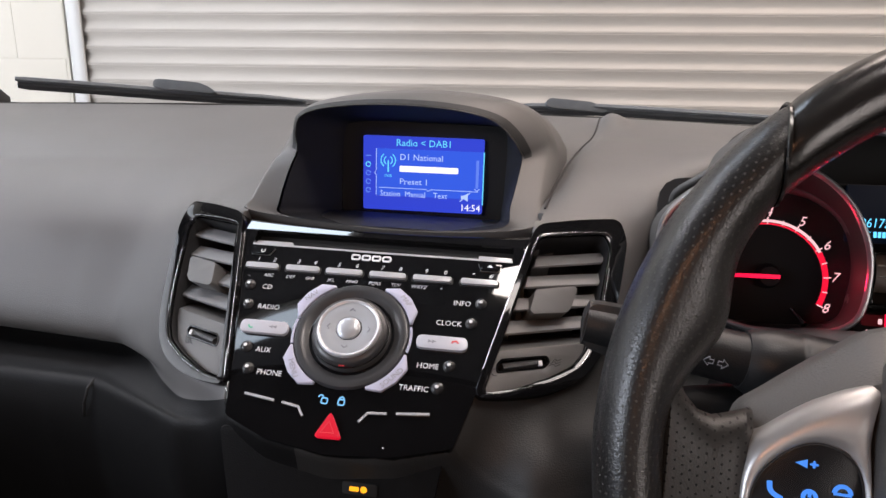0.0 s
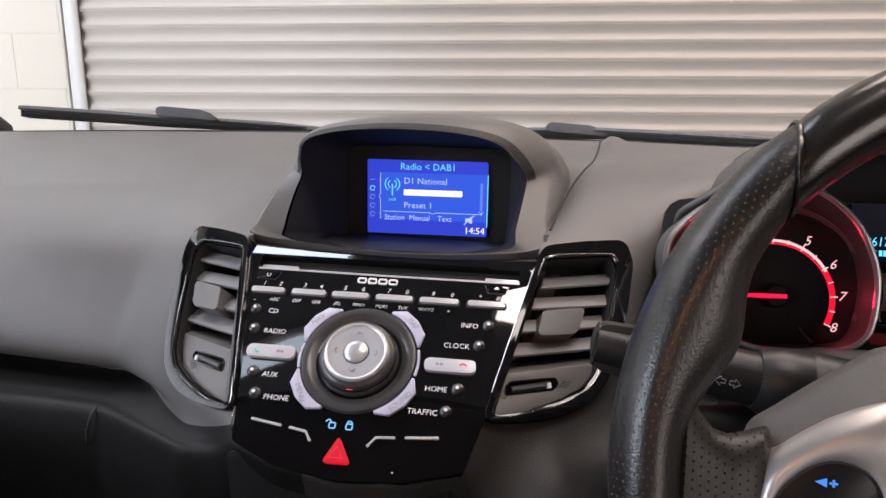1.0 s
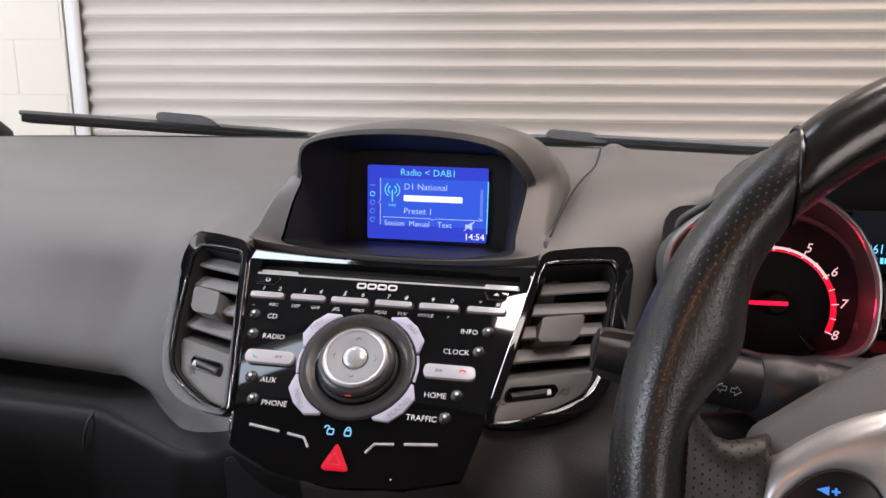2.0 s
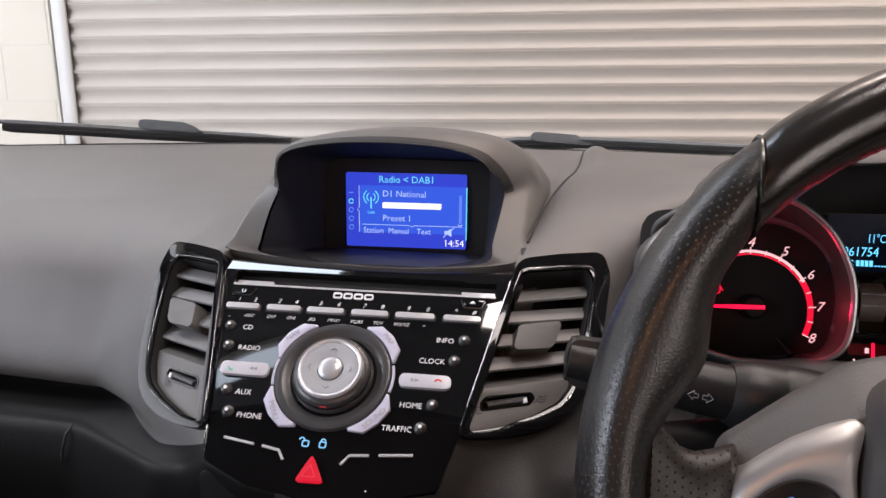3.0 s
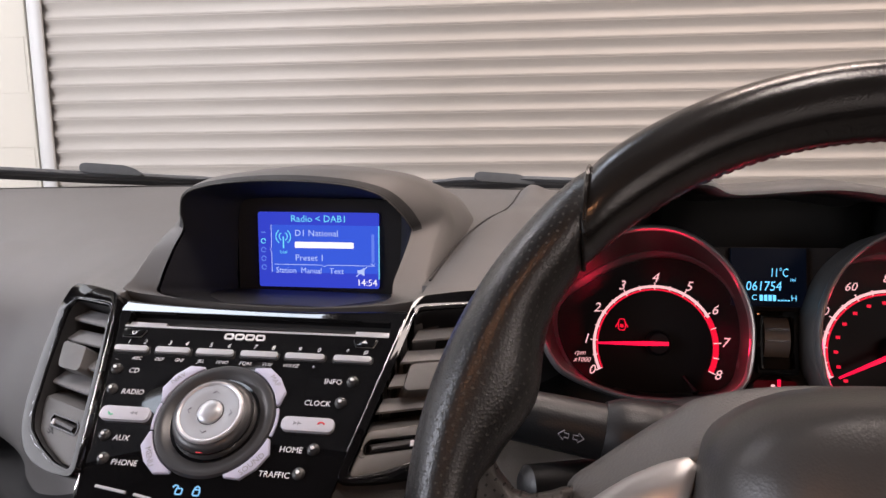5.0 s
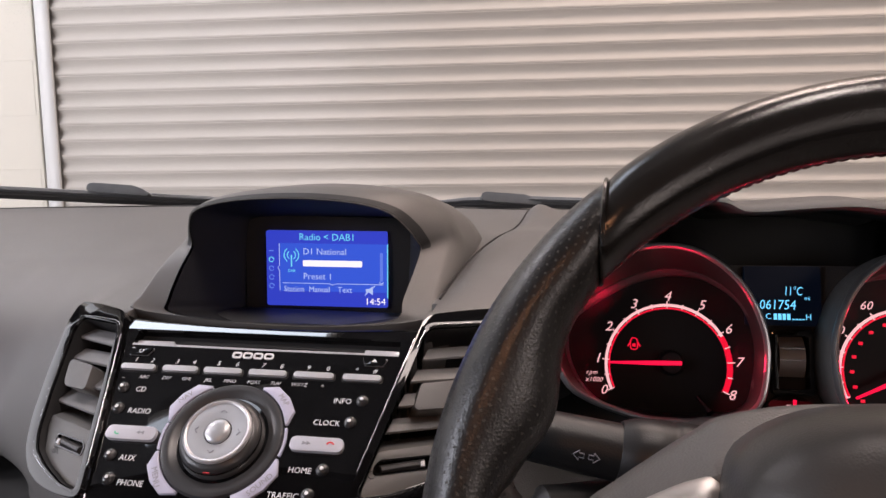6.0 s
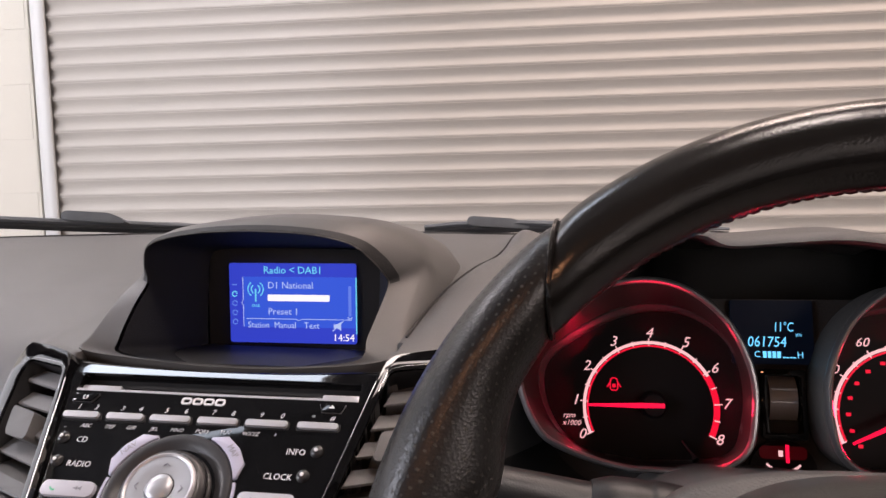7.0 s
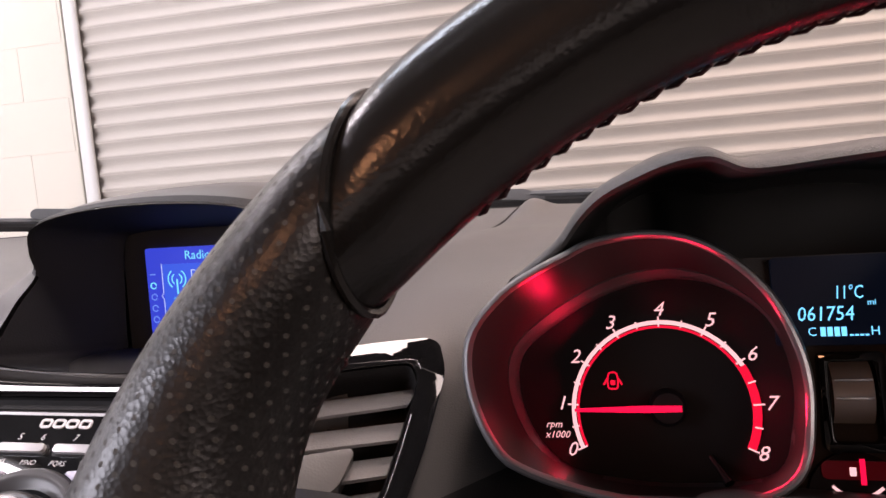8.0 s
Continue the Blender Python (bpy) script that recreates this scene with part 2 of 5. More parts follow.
def spline(pts, k=6, closed=True):
    """Catmull-Rom through points of any dimension, k steps each."""
    p = [np.array(q, float) for q in pts]
    n = len(p)
    out = []
    for i in range(n if closed else n - 1):
        a, b, c, d = (p[(i + j) % n] if closed else p[min(max(i + j, 0), n - 1)] for j in (-1, 0, 1, 2))
        for s in range(k):
            t = s / k
            out.append(0.5 * (2 * b + (c - a) * t + (2 * a - 5 * b + 4 * c - d) * t * t + (3 * b - a - 3 * c + d) * t ** 3))
    if not closed:
        out.append(p[-1])
    return [tuple(q) for q in out]


def rounded(pts, r, seg=4):
    """A polygon with its corners rounded by about r."""
    out = []
    n = len(pts)
    for i in range(n):
        a, b, c = (Vector(pts[(i + j) % n]) for j in (-1, 0, 1))
        ra = min(r, (a - b).length * 0.45, (c - b).length * 0.45)
        s, e = b + (a - b).normalized() * ra, b + (c - b).normalized() * ra
        for k in range(seg + 1):
            t = k / seg
            out.append(tuple(s * (1 - t) ** 2 + b * 2 * t * (1 - t) + e * t * t))
    return out


def box2(x0, y0, x1, y1, r=0.0, seg=4):
    p = [(x0, y0), (x1, y0), (x1, y1), (x0, y1)]
    return rounded(p, r, seg) if r else p


def plate(outer, holes, top, bottom, m, bevel=0.0, bm=None, segs=2):
    """A flat plate in the frame m, millimetres, with holes that go through it."""
    bm = bm or bmesh.new()
    loops = [outer, *holes]
    flat = [[Vector((x, y, 0)) for x, y in lp] for lp in loops]
    tris = mathutils.geometry.tessellate_polygon(flat)
    allp = [p for lp in loops for p in lp]
    tops = [bm.verts.new(m @ Vector((x / 1000, y / 1000, top / 1000))) for x, y in allp]
    bots = [bm.verts.new(m @ Vector((x / 1000, y / 1000, bottom / 1000))) for x, y in allp]
    for a, b, c in tris:
        try:
            bm.faces.new((tops[a], tops[b], tops[c]))
            bm.faces.new((bots[c], bots[b], bots[a]))
        except ValueError:
            pass
    rims = []
    k = 0
    for lp in loops:
        n = len(lp)
        for i in range(n):
            a, b = k + i, k + (i + 1) % n
            bm.faces.new((tops[a], tops[b], bots[b], bots[a]))
            e = bm.edges.get((tops[a], tops[b]))
            if e:
                rims.append(e)
        k += n
    if bevel:
        bmesh.ops.recalc_face_normals(bm, faces=bm.faces)
        bmesh.ops.bevel(bm, geom=rims, offset=bevel / 1000, segments=segs, profile=0.5, affect="EDGES", clamp_overlap=True)
    return bm


def lathe(profile, m, seg=48, bm=None):
    """Turns a profile of (radius, height), millimetres, round the third axis of m."""
    bm = bm or bmesh.new()
    rings = []
    for r, h in profile:
        if r < 1e-6:
            rings.append([bm.verts.new(m @ Vector((0, 0, h / 1000)))])
        else:
            rings.append([bm.verts.new(m @ Vector((r / 1000 * math.cos(2 * math.pi * i / seg), r / 1000 * math.sin(2 * math.pi * i / seg), h / 1000))) for i in range(seg)])
    for a, b in zip(rings, rings[1:]):
        for i in range(seg):
            j = (i + 1) % seg
            q = [a[i % len(a)], a[j % len(a)], b[j % len(b)], b[i % len(b)]]
            q = list(dict.fromkeys(q))
            if len(q) > 2:
                bm.faces.new(q)
    return bm


def loft(loops, closed=True, caps=False, bm=None):
    """Skins loops of points, each with the same count, in metres."""
    bm = bm or bmesh.new()
    rows = [[bm.verts.new(p) for p in lp] for lp in loops]
    for a, b in zip(rows, rows[1:]):
        n = len(a)
        for i in range(n if closed else n - 1):
            j = (i + 1) % n
            bm.faces.new((a[i], a[j], b[j], b[i]))
    if caps:
        bm.faces.new(rows[0])
        bm.faces.new(rows[-1])
    return bm


def tube(path, r, seg=8, bm=None, flat=1.0, caps=True):
    """A round rod along a path in metres; r: one radius or one for each point; flat squeezes it along z."""
    p = [Vector(q) for q in path]
    loops = []
    for i, q in enumerate(p):
        d = (p[min(i + 1, len(p) - 1)] - p[max(i - 1, 0)]).normalized()
        a = d.cross(Vector((0, 0, 1)))
        if a.length < 1e-3:
            a = d.cross(Vector((1, 0, 0)))
        a.normalize()
        b = a.cross(d)
        ri = r[i] if isinstance(r, (list, tuple)) else r
        loops.append([q + a * ri * math.cos(2 * math.pi * k / seg) + b * ri * flat * math.sin(2 * math.pi * k / seg) for k in range(seg)])
    return loft(loops, True, caps, bm)


def box(x0, y0, z0, x1, y1, z1, bevel=0.0, bm=None, m=None):
    bm = bm or bmesh.new()
    vs = [bm.verts.new((m @ Vector((x, y, z))) if m else Vector((x, y, z))) for x in (x0, x1) for y in (y0, y1) for z in (z0, z1)]
    fs = [bm.faces.new([vs[i] for i in q]) for q in ((0, 1, 3, 2), (4, 6, 7, 5), (0, 4, 5, 1), (2, 3, 7, 6), (0, 2, 6, 4), (1, 5, 7, 3))]
    if bevel:
        bmesh.ops.recalc_face_normals(bm, faces=fs)
        bmesh.ops.bevel(bm, geom=list({e for f in fs for e in f.edges}), offset=bevel, segments=2, profile=0.5, affect="EDGES", clamp_overlap=True)
    return bm


def words(text, size, m, x, y, h, lean=0.0, turn=0.0, wide=1.0, thick=0.07, align="CENTER"):
    """Letters of the built-in font as a bmesh: size, place and height over the frame m in millimetres."""
    cu = bpy.data.curves.new("letters", "FONT")
    cu.body, cu.size, cu.align_x, cu.align_y, cu.shear = text, size, align, "CENTER", lean
    cu.extrude, cu.resolution_u = thick / 2, 2
    ob = bpy.data.objects.new("letters", cu)
    me = bpy.data.meshes.new_from_object(ob)
    bm = bmesh.new()
    bm.from_mesh(me)
    bpy.data.objects.remove(ob)
    bpy.data.curves.remove(cu)
    bpy.data.meshes.remove(me)
    k = pose(x / 1000, y / 1000, h / 1000, 0, 0, turn) @ Matrix.Diagonal((wide / 1000, 0.001, 0.001, 1))
    for v in bm.verts:
        v.co = m @ (k @ v.co)
    return bm


def stroke(pts, width, top, bottom, m, bm=None, closed=False):
    """A flat line of that width through points, millimetres, raised over the frame m."""
    bm = bm or bmesh.new()
    p = [Vector((x, y)) for x, y in pts]
    n = len(p)
    rows = []
    for i in range(n):
        if closed:
            d = p[(i + 1) % n] - p[i - 1]
        else:
            d = p[min(i + 1, n - 1)] - p[max(i - 1, 0)]
        d.normalize()
        s = Vector((-d.y, d.x)) * width / 2
        rows.append([m @ Vector((q.x / 1000, q.y / 1000, h / 1000)) for q, h in ((p[i] + s, bottom), (p[i] + s, top), (p[i] - s, top), (p[i] - s, bottom))])
    if closed:
        rows.append(rows[0])
    return loft(rows, True, not closed, bm)


def arc(cx, cy, r, a0, a1, n=24):
    return [(cx + r * math.cos(radians(a0 + (a1 - a0) * i / n)), cy + r * math.sin(radians(a0 + (a1 - a0) * i / n))) for i in range(n + 1)]


def reach(mid, poly, ways):
    """How far it is from mid to an outline along each way."""
    out = []
    n = len(poly)
    for w in ways:
        best = 0.0
        for i in range(n):
            a, b = Vector(poly[i]) - mid, Vector(poly[(i + 1) % n]) - mid
            e = b - a
            den = w.x * e.y - w.y * e.x
            if abs(den) > 1e-9:
                t = (a.x * e.y - a.y * e.x) / den
                k = (a.x * w.y - a.y * w.x) / den
                if t > 0 and -1e-6 <= k <= 1 + 1e-6:
                    best = max(best, t)
        out.append(best)
    return out


def on(m, x, y, h=0.0):
    return m @ Vector((x / 1000, y / 1000, h / 1000))


# ---- the workshop ----
ROOM = axes((-1.88, 3.024, 0.0), (1, 0.021, 0), (0, 0, 1))


def structure(name, bm, mat, label, category="wall"):
    return tagged(part(name, bm, mat, None, label, base=STILL), label, category, kind="structure")


structure("floor", box(-5.0, -0.2, -0.4, 9.0, 0.0, 9.0, m=ROOM), CONCRETE, "grey worn concrete workshop floor under the car", "floor")
structure("ceiling", box(-5.0, 4.5, -0.4, 9.0, 4.7, 9.0, m=ROOM), ROOFDARK, "dark plain steel workshop ceiling", "ceiling")
structure("wall_west", box(-5.0, 0.0, -0.2, -4.8, 4.5, 9.0, m=ROOM), PLASTER, "pale plain workshop side wall")
structure("wall_east", box(8.8, 0.0, -0.2, 9.0, 4.5, 9.0, m=ROOM), PLASTER, "pale plain workshop side wall")
structure("wall_south", box(-4.8, 0.0, 8.8, 8.8, 4.5, 9.0, m=ROOM), PLASTER, "pale plain workshop end wall")
wall_north = structure("wall_north", box(-4.8, 0.0, -0.25, -0.082, 4.5, -0.012, m=ROOM), MORTAR, "cream painted blockwork wall beside the roller shutter")
structure("lintel_wall", box(-0.082, 4.05, -0.25, 5.082, 4.5, -0.012, m=ROOM), PLASTER, "cream painted wall over the roller shutter")
structure("pier_wall", box(5.082, 0.0, -0.25, 8.8, 4.5, -0.012, m=ROOM), PLASTER, "cream painted wall beyond the roller shutter")

shutter = thing("roller_shutter", ROOM @ Vector((2.5, 0, 0)), "closed ribbed steel roller shutter, beige grey paint", "roller shutter", base=STILL)
PITCH = 0.0700
SLAT = [(0, 0.0108), (0.003, 0.0105), (0.009, 0.0076), (0.018, 0.0038), (0.0285, 0.0007), (0.0355, 0.0), (0.043, 0.0007), (0.052, 0.0040), (0.0590, 0.0081), (0.0621, 0.0100),
        (0.0632, 0.0096), (0.0641, 0.0078), (0.0656, 0.0078), (0.0668, 0.0108), (PITCH, 0.0108)]


def slat_mesh():
    bm = bmesh.new()
    rows = []
    for x in (-0.05, 1.7, 3.4, 5.05):
        front = [Vector((x, h, d)) for h, d in SLAT]
        back = [Vector((x, h, d - 0.006)) for h, d in reversed(SLAT)]
        rows.append(front + back)
    loft(rows, True, True, bm)
    bmesh.ops.recalc_face_normals(bm, faces=bm.faces)
    for f in bm.faces:
        f.smooth = len(f.verts) == 4
    me = bpy.data.meshes.new("slat")
    bm.to_mesh(me)
    bm.free()
    me.materials.append(SHUTTER)
    return me


slat_data = slat_mesh()
SLAT0 = 0.0585
for i in range(58):
    s = new("slat", slat_data)
    s.parent = shutter
    s.matrix_parent_inverse = Matrix.Translation(-PLACE[shutter.name])
    s.matrix_basis = ROOM @ Matrix.Translation((0.0, SLAT0 + i * PITCH, -0.022))
part("bottom_rail", box(0.0, 0.0, -0.06, 5.05, SLAT0 + 0.002, -0.02, 0.004, m=ROOM), STEEL, shutter, "flat steel bottom rail", base=STILL)
for x0 in (-0.081, 5.0):
    g = bmesh.new()
    prof = [(0.018, -0.02), (0.018, 0.0), (0.023, 0.004), (0.075, 0.004), (0.081, 0.0), (0.081, -0.010), (0.076, -0.010), (0.076, -0.0145), (0.03, -0.0145), (0.03, -0.02)]
    loft([[ROOM @ Vector((x0 + a, z, d)) for a, d in prof] for z in (0.0, 4.05)], True, True, g)
    part("guide_rail", g, STEEL, shutter, "upright galvanised steel guide rail", base=STILL)
part("drum_box", box(-0.1, 4.0, -0.011, 5.1, 4.4, 0.35, 0.01, m=ROOM), STEEL, shutter, "folded steel drum housing", base=STILL)

# bodies and glowing diffusers for the added ceiling lights, out of view
for lx, ly, power, colour, deep, wide in LIGHTS:
    st = thing("unseen_strip_light", (lx, ly, 4.5), "unseen white strip light added on the workshop ceiling", "ceiling light", "strip lights", base=STILL)
    part("lamp_body", box(lx - wide / 2 - 0.04, ly - deep / 2 - 0.02, 4.38, lx + wide / 2 + 0.04, ly + deep / 2 + 0.02, 4.498, 0.01), PLASTER, st, base=STILL)
    part("diffuser", box(lx - wide / 2, ly - deep / 2, 4.345, lx + wide / 2, ly + deep / 2, 4.378, 0.008), LAMPWHITE, st, "glowing opal diffuser", base=STILL)

# ---- the car's shell ----
body = thing("car_body", (0.35, 0.0, 0.2), "dark hatchback body shell around the cabin", "car body")


def side(x, t):
    pts = [(1.15, 0.04), (1.15, 1.0), (0.5, 0.98), (-0.9, 0.98), (-1.6, 1.0), (-1.9, 0.9), (-1.9, 0.04)]
    bm = bmesh.new()
    loft([[(x, y, z) for y, z in pts], [(x + t, y, z) for y, z in pts]], True, True, bm)
    return bm


part("door_panel", side(-0.80, 0.06), LOWER, body, "dark inner door panel")
part("door_panel", side(0.84, 0.06), LOWER, body, "dark inner door panel")
part("floor_pan", box(-0.78, -1.9, 0.22, 0.88, 1.15, 0.27), LOWER, body, "dark carpeted floor")
part("bulkhead", box(-0.78, 1.12, 0.27, 0.88, 1.16, 0.985), LOWER, body, "dark bulkhead under the windscreen")
part("tailgate", box(-0.78, -1.9, 0.27, 0.88, -1.84, 0.95), LOWER, body, "dark tailgate trim")
roof = []
for y, z in ((0.36, 1.375), (0.30, 1.395), (0.0, 1.43), (-0.6, 1.45), (-1.3, 1.42), (-1.75, 1.36)):
    roof.append([(x, y, z - 0.05 * (x / 0.7) ** 4) for x in np.linspace(-0.66, 0.72, 15)])
for name, dz, mat in (("headliner", 0.0, LINING), ("roof_skin", 0.025, PAINT)):
    bm = loft([[(x, y, z + dz) for x, y, z in r] for r in roof], False)
    bmesh.ops.solidify(bm, geom=bm.faces[:], thickness=0.012)
    part(name, bm, mat, body, "pale fabric headliner" if name == "headliner" else "dark painted roof skin")
for sx, x0, x1 in ((-1, -0.80, -0.66), (1, 0.90, 0.72)):
    part("pillar", tube([(x0, 1.13, 0.99), ((x0 + x1) / 2, 0.75, 1.2), (x1, 0.34, 1.375)], [0.035, 0.03, 0.03], 10), MATT, body, "black windscreen pillar trim")
    part("pillar", tube([(x0, -0.55, 0.97), (x1, -0.5, 1.42)], 0.04, 10), MATT, body, "black door pillar trim")
    part("pillar", tube([(x0, -1.75, 0.95), (x1, -1.65, 1.37)], 0.06, 10), MATT, body, "black rear pillar trim")

screen_pts = []
for k in range(9):
    t = k / 8
    screen_pts.append([(x * (1 - 0.12 * t) + 0.04, 1.135 - 0.785 * t + 0.04 * math.sin(math.pi * t) - 0.12 * ((x / 0.8) ** 2) * (1 - 0.4 * t), 1.0 + 0.375 * t + 0.03 * x * (1 - t)) for x in np.linspace(-0.80, 0.80, 21)])
bm = loft(screen_pts, False)
bmesh.ops.solidify(bm, geom=bm.faces[:], thickness=0.005)
windscreen = thing("windscreen", (0.04, 1.12, 1.02), "clear curved windscreen leaning over the dashboard", "windscreen")
part("glass", bm, GLASS, windscreen, "clear curved glass").visible_shadow = False

courtesy = thing("courtesy_lamp", (0.13, -0.26, 1.44), "small warm courtesy lamp on the headliner", "interior lamp")
part("housing", box(0.07, -0.32, 1.415, 0.19, -0.20, 1.45, 0.006), LINING, courtesy)
part("lens", box(0.09, -0.30, 1.408, 0.17, -0.22, 1.414, 0.003), glow("warm_lens", (1.0, 0.6, 0.3), 1.0), courtesy, "glowing warm lens")

def foot(x):
    """Where the foot of the curved windscreen runs over the plan."""
    return 1.12 - 0.38 * min(x - 0.1, 0) ** 2 - 0.20 * max(x - 0.1, 0) ** 2


# ---- wipers, outside at the foot of the glass ----


def wiper(name, cap, arm, blade, label):
    w = thing(name, arm[0], label, "wiper", "windscreen wipers")
    part("blade", tube(blade, [0.0055] + [0.0070] * (len(blade) - 2) + [0.004], 6, flat=1.0), WIPER, w, "black rubber-edged blade")
    part("spoiler", tube([(x, y - 0.004, z + 0.007) for x, y, z in blade], [0.004] + [0.0055] * (len(blade) - 2) + [0.003], 6, flat=0.7), CAPGREY, w, "greyed blade spoiler")
    part("arm", tube(arm, [0.010, 0.012, 0.009, 0.006], 8, flat=0.5), WIPER, w, "black steel arm")
    c = Vector(cap)
    m = axes(c, (1, 0.18, -0.05), (0, 0.3, 1))
    part("pivot_cap", plate(rounded([(-40, -7), (-40, 1), (-34, 4), (20, 4), (34, 0), (44, -6), (40, -9), (-30, -9)], 3), [], 14, -14, m, 3, segs=3), CAPGREY, w, "weathered grey pivot cap")




wiper("wiper", (-0.397, 1.026, 1.057), [(x, foot(x) + 0.008, z) for x, z in ((-0.38, 1.046), (-0.30, 1.042), (-0.22, 1.037), (-0.10, 1.034))],
      [(x, foot(x), z) for x, z in ((-0.585, 1.0545), (-0.575, 1.0535), (-0.4858, 1.048), (-0.42, 1.0437), (-0.35, 1.041), (-0.243, 1.036))], "black windscreen wiper with a grey cap, parked low")
wiper("wiper", (0.127, 1.12, 1.056), [(x, foot(x) + 0.008, z) for x, z in ((0.15, 1.050), (0.25, 1.050), (0.34, 1.050), (0.45, 1.050))],
      [(x, foot(x), z) for x, z in ((0.03, 1.040), (0.07, 1.045), (0.16, 1.050), (0.228, 1.0505), (0.30, 1.051), (0.42, 1.052))], "black windscreen wiper with a grey cap, parked low")

# ---- dashboard ----
PANEL = axes((-0.00515, 0.57186, 1.00205), (0.99966, 0.0136, 0.0224), (-0.0245, 0.78554, 0.61832))
VENT_R = axes((0.0759, 0.4906, 0.9390), (0.9254, 0.0674, -0.3729), (0.1893, 0.7704, 0.6089))
VENT_L = axes((-0.0793, 0.4820, 0.9305), (0.8831, -0.093, 0.4598), (-0.2319, 0.7655, 0.6001))

PANEL = PANEL @ Matrix.Translation((0.0012, 0.0005, -0.0075))
VENT_R = VENT_R @ Matrix.Translation((0, 0, -0.005))
VENT_L = VENT_L @ Matrix.Translation((0, 0, -0.005))
PANEL_EDGE = rounded([(-107, 25), (-60, 19), (0, 17), (60, 19), (108, 26), (101, -8), (88, -60), (78, -108), (70, -137), (36, -146), (-5, -149), (-45, -143), (-74, -131), (-77, -112), (-90, -55), (-102, 0)], 5)
VENT_EDGE = rounded([(1, 0), (24, 10), (45, 23), (60, 38), (69, 55), (73, 80), (72, 118), (68, 158), (60, 171), (54, 172), (30, 158), (1, 138)], 9)


def mirror(pts):
    return [(-x * 1.005 + 0.5, y * 1.01) for x, y in reversed(pts)]


# passenger, middle and driver cross-sections: (y, z) from the windscreen to the knees
TOP = [(1.125, 1.020), (1.10, 1.034), (1.0, 1.037), (0.90, 1.037)]
SECTIONS = [
    (-0.80, TOP + [(0.80, 1.028), (0.72, 1.008), (0.66, 0.975), (0.633, 0.945), (0.617, 0.915), (0.622, 0.895), (0.655, 0.876), (0.60, 0.872), (0.578, 0.862), (0.578, 0.80), (0.62, 0.60)]),
    (-0.45, TOP + [(0.80, 1.030), (0.72, 1.010), (0.66, 0.978), (0.63, 0.94), (0.615, 0.91), (0.62, 0.893), (0.655, 0.876), (0.60, 0.874), (0.574, 0.866), (0.575, 0.80), (0.62, 0.60)]),
    (-0.23, TOP + [(0.80, 1.034), (0.71, 1.022), (0.645, 0.992), (0.61, 0.948), (0.593, 0.915), (0.595, 0.897), (0.62, 0.882), (0.575, 0.880), (0.556, 0.872), (0.556, 0.80), (0.60, 0.60)]),
    (-0.12, TOP + [(0.80, 1.040), (0.71, 1.033), (0.63, 1.010), (0.58, 0.974), (0.545, 0.935), (0.52, 0.912), (0.51, 0.900), (0.498, 0.896), (0.488, 0.888), (0.50, 0.80), (0.56, 0.60)]),
    (-0.06, TOP + [(0.80, 1.036), (0.71, 1.028), (0.62, 1.008), (0.57, 0.974), (0.53, 0.942), (0.505, 0.912), (0.50, 0.896), (0.50, 0.886), (0.50, 0.868), (0.505, 0.80), (0.55, 0.60)]),
    (0.06, TOP + [(0.80, 1.036), (0.71, 1.028), (0.62, 1.008), (0.57, 0.974), (0.53, 0.942), (0.505, 0.912), (0.50, 0.896), (0.50, 0.886), (0.50, 0.868), (0.505, 0.80), (0.55, 0.60)]),
    (0.12, TOP + [(0.80, 1.044), (0.71, 1.041), (0.63, 1.016), (0.58, 0.972), (0.54, 0.944), (0.50, 0.918), (0.478, 0.904), (0.468, 0.890), (0.464, 0.87), (0.48, 0.80), (0.54, 0.60)]),
    (0.18, TOP + [(0.80, 1.044), (0.71, 1.040), (0.65, 1.018), (0.625, 0.985), (0.60, 0.955), (0.56, 0.930), (0.52, 0.912), (0.498, 0.896), (0.49, 0.87), (0.49, 0.80), (0.54, 0.60)]),
    (0.24, TOP + [(0.80, 1.046), (0.73, 1.046), (0.715, 1.02), (0.70, 0.985), (0.68, 0.955), (0.63, 0.930), (0.57, 0.912), (0.53, 0.892), (0.51, 0.86), (0.505, 0.80), (0.55, 0.60)]),
    (0.90, TOP + [(0.80, 1.046), (0.73, 1.046), (0.715, 1.02), (0.70, 0.985), (0.68, 0.955), (0.63, 0.930), (0.57, 0.912), (0.53, 0.892), (0.51, 0.86), (0.505, 0.80), (0.55, 0.60)]),
]


def edge_distance(px, py, poly):
    """Distances of points from a closed outline; inside is negative."""
    best = np.full(px.shape, 1e9)
    inside = np.zeros(px.shape, bool)
    n = len(poly)
    for i in range(n):
        ax, ay = poly[i]
        bx, by = poly[(i + 1) % n]
        dx, dy = bx - ax, by - ay
        t = np.clip(((px - ax) * dx + (py - ay) * dy) / (dx * dx + dy * dy + 1e-12), 0, 1)
        best = np.minimum(best, np.hypot(px - ax - t * dx, py - ay - t * dy))
        cross = ((ay > py) != (by > py)) & (px < (bx - ax) * (py - ay) / (by - ay + 1e-12) + ax)
        inside ^= cross
    return np.where(inside, -best, best)


COLUMNS = np.unique(np.concatenate([np.linspace(-0.80, -0.28, 40), np.linspace(-0.28, 0.28, 150), np.linspace(0.28, 0.90, 40)]))


